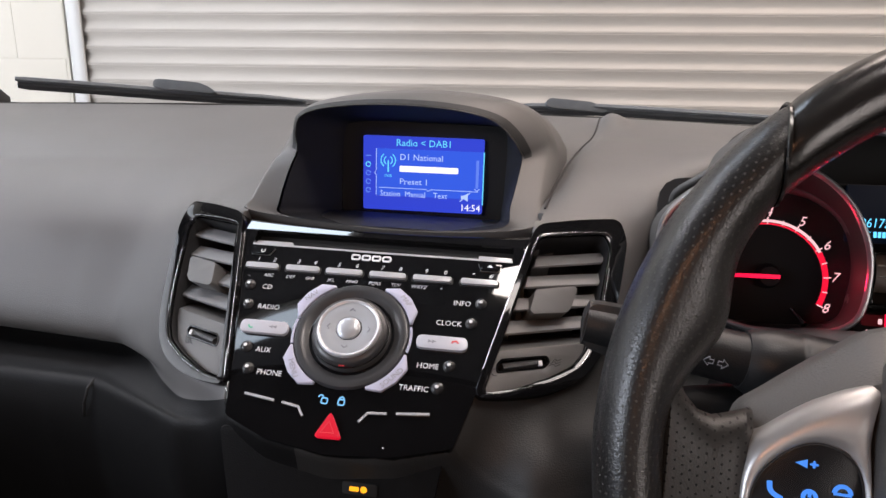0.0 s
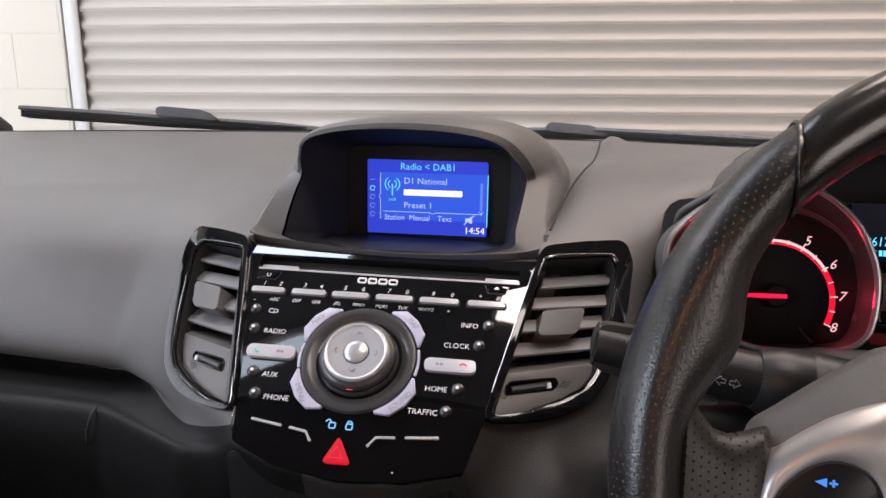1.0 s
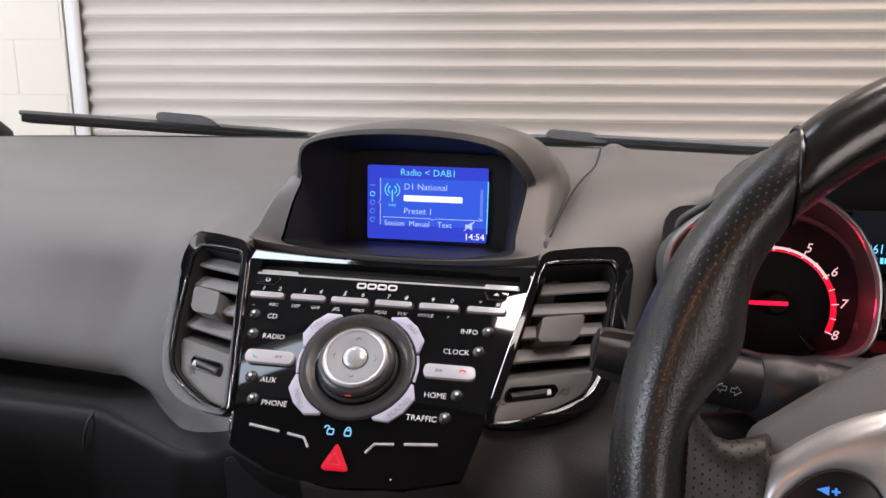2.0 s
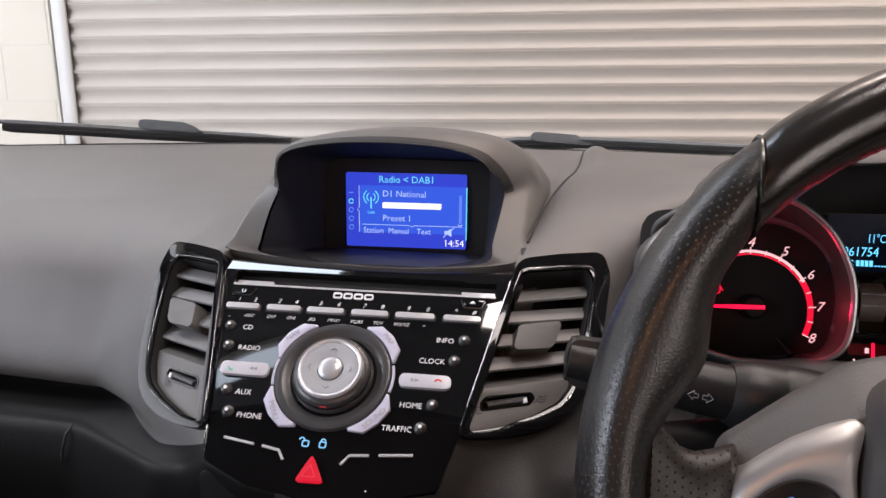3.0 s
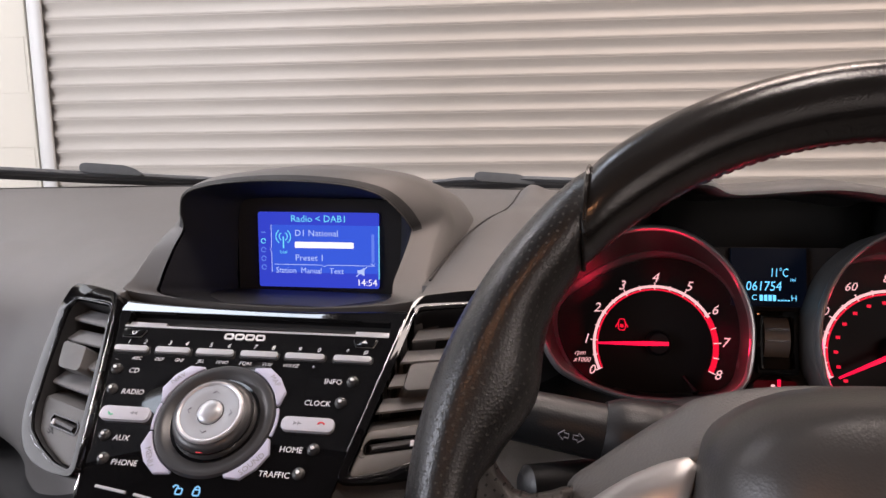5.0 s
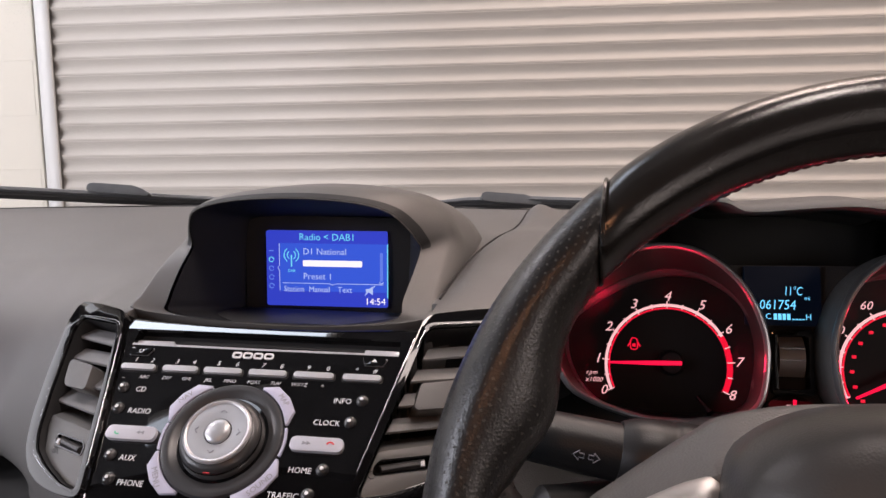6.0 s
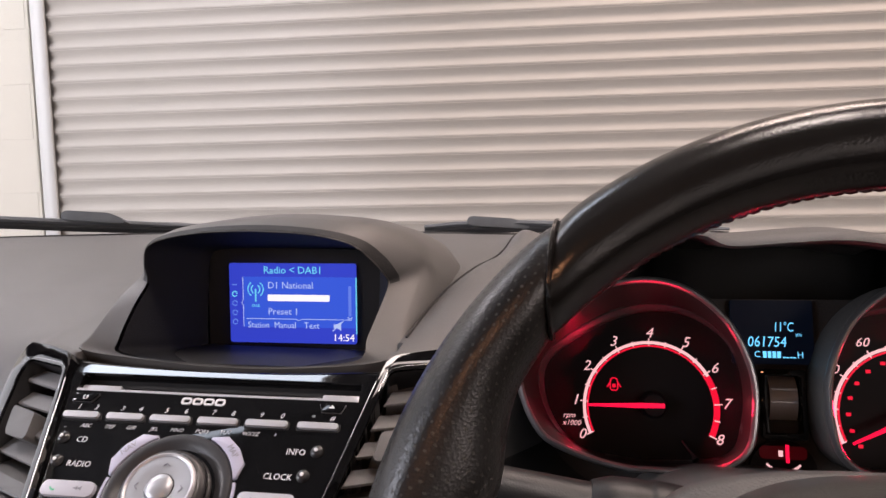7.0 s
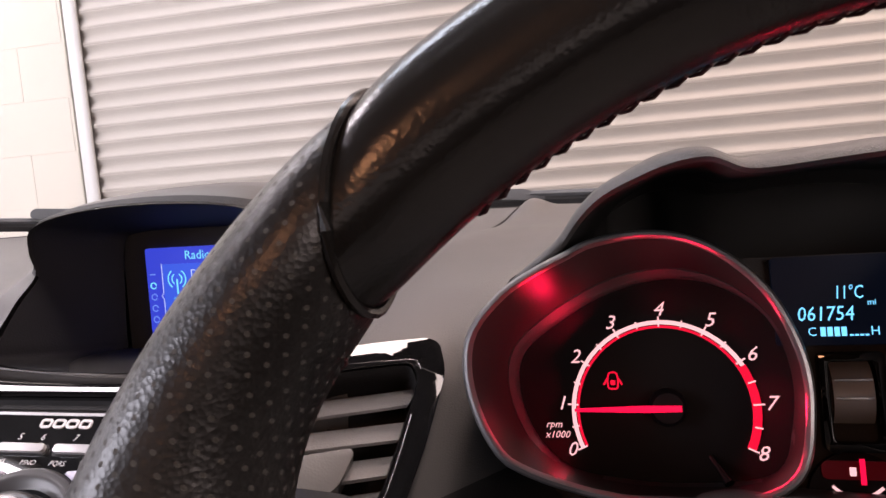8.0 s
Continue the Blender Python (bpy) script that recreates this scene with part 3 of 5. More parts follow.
def dash_surface():
    xs = COLUMNS
    ss = np.linspace(0, 14, 170)
    ctrl = np.array([s[1] for s in SECTIONS])
    sx = np.array([s[0] for s in SECTIONS])
    fine = np.array([spline(c, 12, False) for c in ctrl])
    fs = np.linspace(0, 14, fine.shape[1])
    grid = np.zeros((len(xs), len(ss), 3))
    for k in range(2):
        prof = np.array([np.interp(ss, fs, f[:, k]) for f in fine])
        for j in range(len(ss)):
            grid[:, j, k + 1] = np.interp(xs, sx, prof[:, j])
        for _ in range(3):
            grid[1:-1, :, k + 1] = (grid[:-2, :, k + 1] + 2 * grid[1:-1, :, k + 1] + grid[2:, :, k + 1]) / 4
    d = np.clip(grid[..., 1] - 0.62, 0, 0.5)
    slide = (0.20 * d - 0.16 * d * d) * np.exp(-((xs[:, None] - 0.105) / 0.14) ** 2)
    grid[:, :, 0] = xs[:, None] + np.where(np.arange(len(ss))[None, :] < 95, slide, 0)
    x, y = grid[..., 0], grid[..., 1]
    # the driver's side is a raised pad that starts at a crease
    d = np.clip(y - 0.62, 0, 1)
    crease = 0.105 + 0.20 * d - 0.16 * d * d
    step = np.clip((xs[:, None] - 0.105) / 0.008, 0, 1) ** 0.6 * np.clip((y - 0.62) / 0.05, 0, 1) * np.clip((1.12 - y) / 0.1, 0, 1)
    grid[..., 2] += 0.0045 * step * np.clip(1.4 - (x - crease) / 0.25, 0.3, 1)
    grid[..., 2] += 0.010 * np.exp(-((x - 0.172) / 0.018) ** 2 - ((y - 1.01) / 0.05) ** 2)
    # the glass curves, so the outer ends of the top lie nearer
    back = np.clip((y - 0.74) / 0.38, 0, 1)
    edge = 1.12 - 0.38 * np.minimum(x - 0.1, 0) ** 2 - 0.20 * np.maximum(x - 0.1, 0) ** 2 - 0.028
    grid[..., 1] -= np.minimum(1.125 - edge, 0.25) * back
    grid[..., 2] += (0.03 - 0.014 * back) * x + 0.010 * back
    for m, edge, soft in ((PANEL, PANEL_EDGE, 16.0), (VENT_R, VENT_EDGE, 16.0), (VENT_L, mirror(VENT_EDGE), 26.0)):
        inv = np.array(m.inverted())
        loc = grid @ inv[:3, :3].T + inv[:3, 3]
        d = edge_distance(loc[..., 0] * 1000, loc[..., 1] * 1000, edge)
        near = np.abs(loc[..., 2]) < 0.09
        w = np.where(near, np.exp(-np.maximum(d, 0) / soft), 0)
        loc[..., 2] = loc[..., 2] * (1 - w) + (0.001) * w
        loc[..., 2] = np.where(near & (d < -4), -0.048, loc[..., 2])
        mm = np.array(m)
        grid = loc @ mm[:3, :3].T + mm[:3, 3]
    # the opening for the display pod and the instrument cluster
    gx, gy, gz = grid[..., 0], grid[..., 1], grid[..., 2]
    pod = (gx > np.maximum(-0.114 - 0.15 * (gy - 0.60), -0.124)) & (gx < np.minimum(0.101 + 0.10 * (gy - 0.60), 0.108)) & (gy > 0.578) & (gy < 0.845) & (gz > 0.94)
    grid[..., 2] = np.where(pod, gz - 0.06, gz)
    return grid


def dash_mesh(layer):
    """The soft upper moulding (0), its lower part with shade put into the colour (1), or the driver's knee panel (2).
    """
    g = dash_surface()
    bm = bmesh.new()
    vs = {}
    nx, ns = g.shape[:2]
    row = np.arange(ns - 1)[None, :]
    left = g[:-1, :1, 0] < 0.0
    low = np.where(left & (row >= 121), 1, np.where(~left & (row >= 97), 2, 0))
    for i in range(nx - 1):
        for j in range(ns - 1):
            if low[i, j] == layer:
                corners = ((i, j), (i, j + 1), (i + 1, j + 1), (i + 1, j))
                for k in corners:
                    if k not in vs:
                        vs[k] = bm.verts.new(g[k])
                bm.faces.new([vs[k] for k in corners])
    return bm


dashboard = thing("dashboard", (0.0, 0.8, 0.6), "charcoal grained plastic dashboard below the windscreen", "dashboard")
part("top_pad", dash_mesh(0), DASH, dashboard, "charcoal grained soft dashboard moulding", sharp=75)
part("lower_panel", dash_mesh(1), LOWER, dashboard, "lower dashboard moulding, darkened to stand for shade", sharp=75)
part("knee_panel", dash_mesh(2), KNEE, dashboard, "dark grey knee panel below the vent", sharp=75)
SURF = dash_surface()


groove = SURF[int(np.abs(COLUMNS - 0.1045).argmin())]
crease_path = [tuple(p + np.array((-0.0004, 0, 0.0006))) for p in groove[10:72] if 0.63 < p[1] < 1.02]
part("pad_joint", tube(crease_path, 0.0010, 6), MATT, dashboard, "fine dark joint of the driver's pad")
part("glovebox_gap", tube([(-0.232, 0.561, 0.8735), (-0.232, 0.552, 0.870), (-0.234, 0.5485, 0.858), (-0.237, 0.551, 0.845)], 0.0012, 6), RUBBER, dashboard, "dark gap beside the glovebox lid")
part("scuttle_seal", tube([(x, foot(x) - 0.016, 1.031 + 0.016 * x) for x in np.linspace(-0.66, 0.8, 30)], 0.011, 8), RUBBER, windscreen, "black rubber seal at the foot of the glass")

# ---- audio unit in the middle of the dashboard ----
audio = thing("audio_unit", on(PANEL, 0, -60), "piano black car audio fascia with silver keys and a rotary knob", "car audio")
SLOT = box2(-94, -3, 94, 9.5, 2)
FACE = rounded([(-104.5, 10.2), (104.5, 10.2), (101, -8), (88, -60), (78, -108), (70, -137), (36, -146), (-5, -149), (-45, -143), (-74, -131), (-77, -112), (-90, -55), (-102, 0)], 3)
part("fascia", plate(FACE, [SLOT], 5, -18, PANEL, 1.2, segs=3), GLOSS, audio)
roll_rows = []
for k in range(33):
    x = -103 + 207 * k / 32
    ye = 25 - 7.5 * math.sin(math.pi * k / 32) ** 0.8
    roll_rows.append([on(PANEL, x, 9.9 + (ye - 9.9) * u, 5.0 - v - 0.31 * (ye - 9.9) * u) for u, v in ((0, 0), (0.35, 0), (0.62, 0), (0.70, 0.05), (0.80, 0.4), (0.90, 1.3), (0.97, 2.8), (1.0, 4.5))] + [on(PANEL, x, ye - 1, -8)])
part("top_roll", loft(roll_rows, False), GLOSS, audio, "glossy rolled top edge")
part("slot_recess", plate(box2(-95, -4, 95, 10), [], -3, -6, PANEL), MATT, audio, "dark recess of the disc slot")
part("slot_lip", stroke([(-94, -2.6), (0, -3.0), (94, -2.6)], 1.5, 5.3, -3, PANEL), SILVER, audio, "thin silver lip under the slot")
for x0, x1 in ((-93, -66), (70, 93)):
    part("slot_end", plate(box2(x0, -2.2, x1, 2.6, 0.8), [], 2.0, -3, PANEL, 0.8), SILVER, audio, "silver end piece of the slot")
part("disc_slit", plate(box2(-64, 3.6, 69, 6.4, 1), [], -2.2, -3.5, PANEL), RUBBER, audio, "black disc slit")
# the maker's mark as four plain blocks
for k in range(4):
    x = -18.6 + k * 7.4
    part("badge_block", stroke(box2(x, -9.9, x + 5.4, -6.3, 1.2), 1.3, 5.6, 5.0, PANEL, closed=True), INK, audio, "plain pale badge block")


def bar_key(x0, x1, y):
    k = part("preset_key", plate(box2(x0, y - 2.1, x1, y + 2.1, 1.8), [], 7.4, 3, PANEL, 1.9, segs=4), SILVER, audio, "silver preset key")
    # thin dark plate, wider below the key, put there as its shadow
    part("key_shadow", plate(box2(x0 - 1.2, y - 3.2, x1 + 1.2, y + 2.6, 2.2), [], 5.25, 4, PANEL), RUBBER, k, "dark plate drawn as the key's shadow")


BARS = [(-93, -69.3), (-63.4, -39.3), (-34.3, -8.5), (-3.1, 22.3), (27.6, 54.1), (60.5, 85.5)]
UPPER = ["12", "34", "56", "78", "90", "*#"]
UNDER = [("_", "ABC"), ("DEF", "GHI"), ("JKL", "MNO"), ("PQRS", "TUV"), ("WXYZ", "+"), ("", "")]
for (x0, x1), up, un in zip(BARS, UPPER, UNDER):
    bar_key(x0, x1, -21.6)
    for t, c in zip((0.30, 0.80), up):
        part("numeral", words(c, 4.8, PANEL, x0 + (x1 - x0) * t, -15.4, 5.25, 0.2), INK, audio, "white printed " + ("numeral" if c.isdigit() else "sign"))
    for t, c in zip((0.18, 0.76), un):
        if c:
            part("letters", words(c, 3.6, PANEL, x0 + (x1 - x0) * t, -28.4, 5.25, 0.2), INK, audio, "small white letters " + c if c.isalpha() else "small white sign")


def trapezoid_key(x, flip, label):
    pts = [(x - 8, 2.8 - 9), (x + 8, 2.8 - 9), (x + 5, -2.8 - 9), (x - 8, -2.8 - 9)]
    if flip:
        pts = [(x - 8, 2.8 - 9), (x + 8, 2.8 - 9), (x + 6, -2.8 - 9), (x - 6, -2.8 - 9)]
    k = part("trim_key", plate(rounded(pts, 1.2), [], 6.6, 3, PANEL, 1.0), GLOSS, audio, label)
    part("key_edge", stroke([pts[1], pts[2], pts[3], pts[0]], 0.6, 5.7, 4.9, PANEL), SATINCHROME, k, "bright edge")
    return k


k = trapezoid_key(-84, False, "black power key")
part("power_sign", stroke(arc(-84, -9, 1.4, 120, 420, 12), 0.5, 6.9, 6.3, PANEL), INK, k, "white power sign")
k = trapezoid_key(79, True, "black eject key")
part("eject_sign", plate([(77, -9.4), (81, -9.4), (79, -7.2)], [], 6.9, 6.3, PANEL), INK, k, "white eject sign")


def round_key(x, y):
    m = PANEL @ Matrix.Translation((x / 1000, y / 1000, 0))
    k = part("round_key", lathe([(4.2, 4.5), (4.0, 5.6), (3.5, 6.5), (2.7, 7.2), (1.5, 7.7), (0, 7.9)], m, 28), BLACKCHROME, audio, "domed glossy black key")
    part("key_dot", lathe([(1.2, 7.4), (1.1, 8.0), (0, 8.2)], m, 14), INK, k, "white dot")


ROUND = [(-85.9, -37, "CD", -73.0, -37.9), (-82.6, -52.2, "RADIO", -67.5, -53.6), (-73.9, -84, "AUX", -62.0, -85.4), (-68.3, -98.9, "PHONE", -53.5, -101),
         (76, -37.5, "INFO", 63.5, -38.6), (71.2, -52.9, "CLOCK", 56.6, -54.3), (60.9, -84.6, "HOME", 47.4, -85.9), (55.5, -100.1, "TRAFFIC", 41, -101.8)]
for x, y, word, tx, ty in ROUND:
    round_key(x, y)
    part("letters", words(word, 5.3, PANEL, tx, ty, 5.25, wide=0.96), INK, audio, "white printed word " + word)
for x0, x1, left in ((-81.7, -48.8, True), (37.8, 70.9, False)):
    k = part("pill_key", plate(box2(x0, -74.4, x1, -65.2, 4.4, 6), [], 8.0, 3, PANEL, 1.6, segs=3), PILL, audio, "long pearl silver key")
    s = 1 if left else -1
    xa, xb = (x0 + 8, x1 - 9) if left else (x1 - 8, x0 + 9)
    part("phone_sign", stroke(arc(xa, -70.5, 2.2, 20, 160, 8) if not left else arc(xa, -69.2, 2.2, 190, 300, 8), 1.0, 8.3, 7.7, PANEL), GREENINK if left else REDINK, k, "small green telephone sign" if left else "small red telephone sign")
    for d in (0, 2.6):
        part("skip_sign", plate([(xb - s * (d - 1.3), -68.4), (xb - s * (d - 1.3), -70.8), (xb - s * (d + 1.3), -69.6)], [], 8.3, 7.7, PANEL), DARKINK, k, "small grey skip sign")

# the rotary knob and the four keys round it
KX, KY = -5.8, -69.3
KM = PANEL @ Matrix.Translation((KX / 1000, KY / 1000, 0))
knob = part("ring", lathe([(38.4, 3.5), (38.2, 5.8), (37.2, 7.2), (34.8, 7.8), (32.4, 7.2), (30, 5.9), (27.5, 4.6), (25.5, 4.0), (24, 4.2)], KM, 96), DISH, audio, "dished satin black ring")
part("knob_skirt", lathe([(26.4, 3.8), (26.2, 6.0), (25.4, 7.2), (24.6, 7.8), (24.9, 8.6), (25.0, 10.4), (24.4, 12.2), (23.0, 13.6), (21.2, 14.4), (20.6, 14.5)], KM, 72), DISH, knob, "satin black knob body")
part("knob_groove", lathe([(25.15, 8.4), (25.5, 9.0), (25.5, 9.6), (25.15, 10.2)], KM, 72), GLOSS, knob, "glossy black band of the knob")
part("knob_rim", lathe([(20.9, 13.8), (20.9, 15.4), (20.5, 16.4), (19.7, 16.9), (18.9, 16.7), (18.3, 16.1)], KM, 72), SILVER, knob, "bright silver rim of the knob")
part("knob_face", lathe([(18.5, 15.9), (17.6, 16.0), (13, 15.7), (8.7, 15.2), (8.2, 14.6)], KM, 64), KNOBSILVER, knob, "silver knob face")
part("centre_key", lathe([(7.9, 14.6), (7.8, 15.8), (7.0, 16.7), (4.6, 17.5), (2.0, 17.9), (0, 18.0)], KM, 40), KNOBSILVER, knob, "domed silver centre key")
for a in (0, 90, 180, 270):
    ca, sa = math.cos(radians(a)), math.sin(radians(a))
    pts = [(KX + ca * p - sa * q, KY + sa * p + ca * q) for p, q in ((12.6, 1.9), (14.2, 0), (12.6, -1.9))]
    part("arrow_sign", stroke(pts, 0.6, 16.2, 15.0, PANEL), DARKINK, knob, "grey arrow mark")
part("knob_lamp", plate(box2(KX - 2, KY - 25.1, KX + 2, KY - 24.5), [], 12.0, 11, PANEL), REDINK, knob, "small red lamp mark")
for name, a0, a1, tr in (("NAV", 117, 166, 44), ("MAP", 66, 17, -48), ("MENU", 196, 245, -62), ("SOUND", 344, 295, 48)):
    mid = (a0 + a1) / 2
    outer = [(KX + r * math.cos(radians(a)), KY + r * math.sin(radians(a))) for a, r in ((a0, 40.4), (a0 + (a1 - a0) * 0.22, 46.0), (mid, 46.6), (a0 + (a1 - a0) * 0.78, 46.0), (a1, 40.4))]
    inner = arc(KX, KY, 38.6, a1, a0, 14)
    k = part("corner_key", plate(outer + inner, [], 7.2, 3, PANEL, 0.8), PETAL, audio, "lilac white corner key")
    part("letters", words(name, 5.0, PANEL, KX + 42.6 * math.cos(radians(mid)), KY + 42.6 * math.sin(radians(mid)), 7.35, 0, tr), DARKINK, k, "grey printed word " + name)
for a0, a1 in ((168, 194), (-13, 14)):
    part("side_trim", stroke(arc(KX, KY, 39.4, a0, a1, 12), 1.6, 6.4, 4, PANEL), PETAL, audio, "thin lilac white ring line")

# lower keys, lock signs and hazard switch
for pts in ([(-65, -116.2), (-45, -118.9)], [(-39.5, -119.6), (-28.5, -121.4), (-24.6, -127)], [(11, -127), (15.5, -121), (27.3, -120)], [(33.2, -119.4), (53.5, -117.6)]):
    part("lower_key", stroke(pts, 1.5, 6.3, 4.6, PANEL), SILVER, audio, "thin silver edge of a lower key")
for x, o in ((-13.2, True), (-2.4, False)):
    part("lock_sign", stroke(rounded([(x - 1.9, -117.4), (x + 1.9, -117.4), (x + 1.9, -113.9), (x - 1.9, -113.9)], 0.9), 0.8, 5.5, 4.9, PANEL, closed=True), LOCKBLUE, audio, "glowing blue lock sign")
    part("lock_bow", stroke(arc(x - (2.6 if o else 0), -113.6, 1.5, 0, 180, 8), 0.8, 5.5, 4.9, PANEL), LOCKBLUE, audio, "glowing blue lock bow")
TRI = [(-6.6, -122.5), (-14.2, -139.6), (3.4, -139.2)]
hz = part("hazard_switch", plate(rounded(TRI, 3.2), [], 7.4, 3, PANEL, 1.0), HAZARD, audio, "glowing red triangular hazard switch")
part("hazard_sign", stroke([(-6.2, -129.2), (-10.2, -136.4), (-2.0, -136.2)], 0.9, 7.7, 7.1, PANEL, closed=True), REDINK, hz, "dark red inner triangle")
edge_line = spline([(-80, -100), (-79, -112), (-75.8, -124.5), (-65.3, -132.5), (-50.8, -137.5), (-30, -141.5)], 5, False)
part("edge_line", tube([on(PANEL, x, y, 3.6) for x, y in edge_line], 0.0006, 8), DARKCHROME, audio, "fine bright edge of the fascia")
part("sensor_dot", lathe([(0.6, 4.8), (0.5, 5.4), (0, 5.5)], PANEL @ Matrix.Translation((0.029, -0.141, 0)), 10), INK, audio, "tiny white dot")

# ---- air vents ----


def vent(m, flip, label):
    def f(b, a):
        return (-b * 1.005 + 0.5, a * 1.01) if flip else (b, a)
    fl = lambda pts: [f(*p) for p in pts]
    # inside the passenger's vent the parts sit further up and out
    sx, sy = (9, 13) if flip else (0, 0)
    wx, wy, top = (7, 10, 8) if flip else (0, 0, 0)
    bx, by = (4, 9) if flip else (0, 0)
    v = thing("air_vent", on(m, *f(36, 80)), label, "air vent", "dashboard air vents")
    opening = rounded([(6, 6), (24, 17), (44, 35), (57, 50), (61.5, 64), (61.5, 97), (57.5, 148), (51, 155.5), (44, 152), (9, 131), (6, 126)], 5)
    part("bezel", plate(fl(VENT_EDGE), [fl(opening)], 6.5, -20, m, 1.1, segs=4), GLOSS, v, "piano black vent bezel")
    inner = fl(rounded([(6.6, 6.8), (24, 17.8), (43.6, 35.7), (56.4, 50.6), (60.9, 64.3), (60.9, 97), (57, 147.6), (50.8, 154.8), (44, 151.3), (9.5, 130.5), (6.6, 126)], 5))
    loops = [[on(m, x, y, h) for x, y in inner] for h in (4.5, -15, -40)]
    bk = loft(loops, True)
    bk.faces.new([x for x in bk.verts][-len(inner):])
    part("basket", bk, MATT, v, "dark vent throat")
    # thin metal tubes: bright trim, and added highlights on the gloss edges
    for line in (spline([(7.2, 5.6), (24, 15.7), (44.8, 33.8), (58.4, 49.6), (62.9, 64), (63.2, 97), (60.5, 130)], 6, False),
                 spline([(4.6, 112), (4.8, 124), (7.8, 132.2), (30, 146), (44.5, 153.8), (51.5, 157.2), (56.5, 154)], 4, False), [(0.6, 20), (0.6, 70), (0.6, 118)]):
        part("bright_line", tube([on(m, x, y, 6.2) for x, y in fl(line)], 0.00035, 8), FINELINE, v, "fine bright line of trim and edge highlight")
    # lower panel with the thumb wheel; recess cut right through
    low = rounded([(7.2, 8.2), (24, 18.6), (43.4, 36.4), (55.8, 50.8), (60.2, 63 + top), (60.0, 71 + top), (7.4, 38.5 + top)], 3)
    hole = rounded([(b + wx, a + wy) for b, a in ((10.5, 24.6), (38.5, 41.4), (40.8, 46.6), (38.0, 49.6), (11, 34.0), (9.0, 29.6))], 1.5)
    part("thumbwheel_panel", plate(fl(low), [fl(hole)], 0.5, -3, m, 0.8), GREYPL, v, "grey panel round the thumb wheel")
    part("panel_top", loft([[on(m, *f(*p), h) for p in ((7.4, 38.0 + top), (60, 70.5 + top))] + [on(m, *f(p[0], p[1] + 14), h - 16) for p in ((60, 70.5 + top), (7.4, 38.0 + top))] for h in (0.4, -2)], True, True), GREYPL, v, "sloping grey ledge")
    part("thumbwheel_recess", plate(fl(rounded([(10 + wx, 25 + wy), (40 + wx, 43.5 + wy), (40.5 + wx, 50 + wy), (9 + wx, 33 + wy)], 1)), [], -5, -7, m), MATT, v, "black recess")
    wl = []
    for k in range(9):
        s = k / 8
        wl.append([on(m, *f(13.2 + wx + 22.8 * s + q * -0.52, 29.3 + wy + 14.6 * s + q * 0.84), h) for q, h in ((-3.4, -4), (-2.7, 0.2), (-0.9, 2.0), (0.9, 2.0), (2.7, 0.2), (3.4, -4))])
    part("thumbwheel", loft(wl, True, True), DISH, v, "ribbed thumb wheel")
    part("thumbwheel_frame", stroke(fl(hole), 1.1, 1.0, -1.0, m, closed=True), GLOSS, v, "glossy black frame of the thumb wheel")
    part("thumbwheel_mark", plate(fl([(b + wx, a + wy) for b, a in ((34.6, 40.2), (36.8, 41.6), (35.4, 44.6), (33.4, 43.4))]), [], 2.6, 1.0, m), INK, v, "white thumb wheel mark")
    part("closed_sign", stroke(fl(arc(7.9 + 1.5, 24.0, 2.2, 0, 330, 14)), 0.4, 0.8, 0.4, m), MATT, v, "small dark closed sign")
    for d in (-2.0, 0.0, 2.0):
        part("flow_sign", stroke(fl(spline([(42 + d * 0.5, 46 + d), (44, 48.6 + d), (45.5, 47.8 + d), (48, 50.4 + d)], 3, False)), 0.45, 0.8, 0.4, m), MATT, v, "small dark air flow sign")
    # blades
    for b0, a0, b1, a1 in ((11, 108.5, 56.5, 136.5), (9.5, 90.3, 58.6, 118.5), (8, 70.5, 60, 101.0), (7.4, 51.5, 60.5, 83.5)):
        b0, a0, b1, a1 = b0 + bx, a0 + by, b1 + bx, a1 + by
        path = []
        for k in range(5):
            s = k / 4
            b, a = b0 + (b1 - b0) * s, a0 + (a1 - a0) * s
            path.append([on(m, *f(b + db, a + da), h) for db, da, h in ((0, 0, -2.5), (0, 1.2, -1.4), (0.5, 3.2, -1.8), (1.2, 14.6, -8.5), (1.2, 13.0, -11))])
        part("blade", loft(path, True, True), VENT, v, "grey vent blade")
        part("blade_pin", lathe([(1.3, -3), (1.2, -0.4), (0, 0)], m @ Matrix.Translation((f(b0 + 3.5, 0)[0] / 1000, f(0, a0 + 9.5)[1] / 1000, -0.006)), 10), CHROME, v, "tiny bright blade pin")
    tab = [(16, 90), (41, 105.5), (43.5, 104), (43, 88), (40.5, 83.5), (20, 72.2), (17.2, 73.5)]
    t = plate(rounded(fl([(b + sx, a + sy) for b, a in tab]), 2.5), [], 4.5, -16, m, 1.8, segs=3)
    part("tab", t, GREYPL, v, "grey slider tab")
    return v


vent(VENT_R, False, "piano black dashboard air vent with grey blades and thumb wheel")
vent(VENT_L, True, "piano black dashboard air vent with grey blades and thumb wheel")

# ---- display pod on top of the dashboard ----
pod = thing("display_pod", (0.0, 0.66, 1.0), "grey hooded display pod with a lit blue screen", "car display")
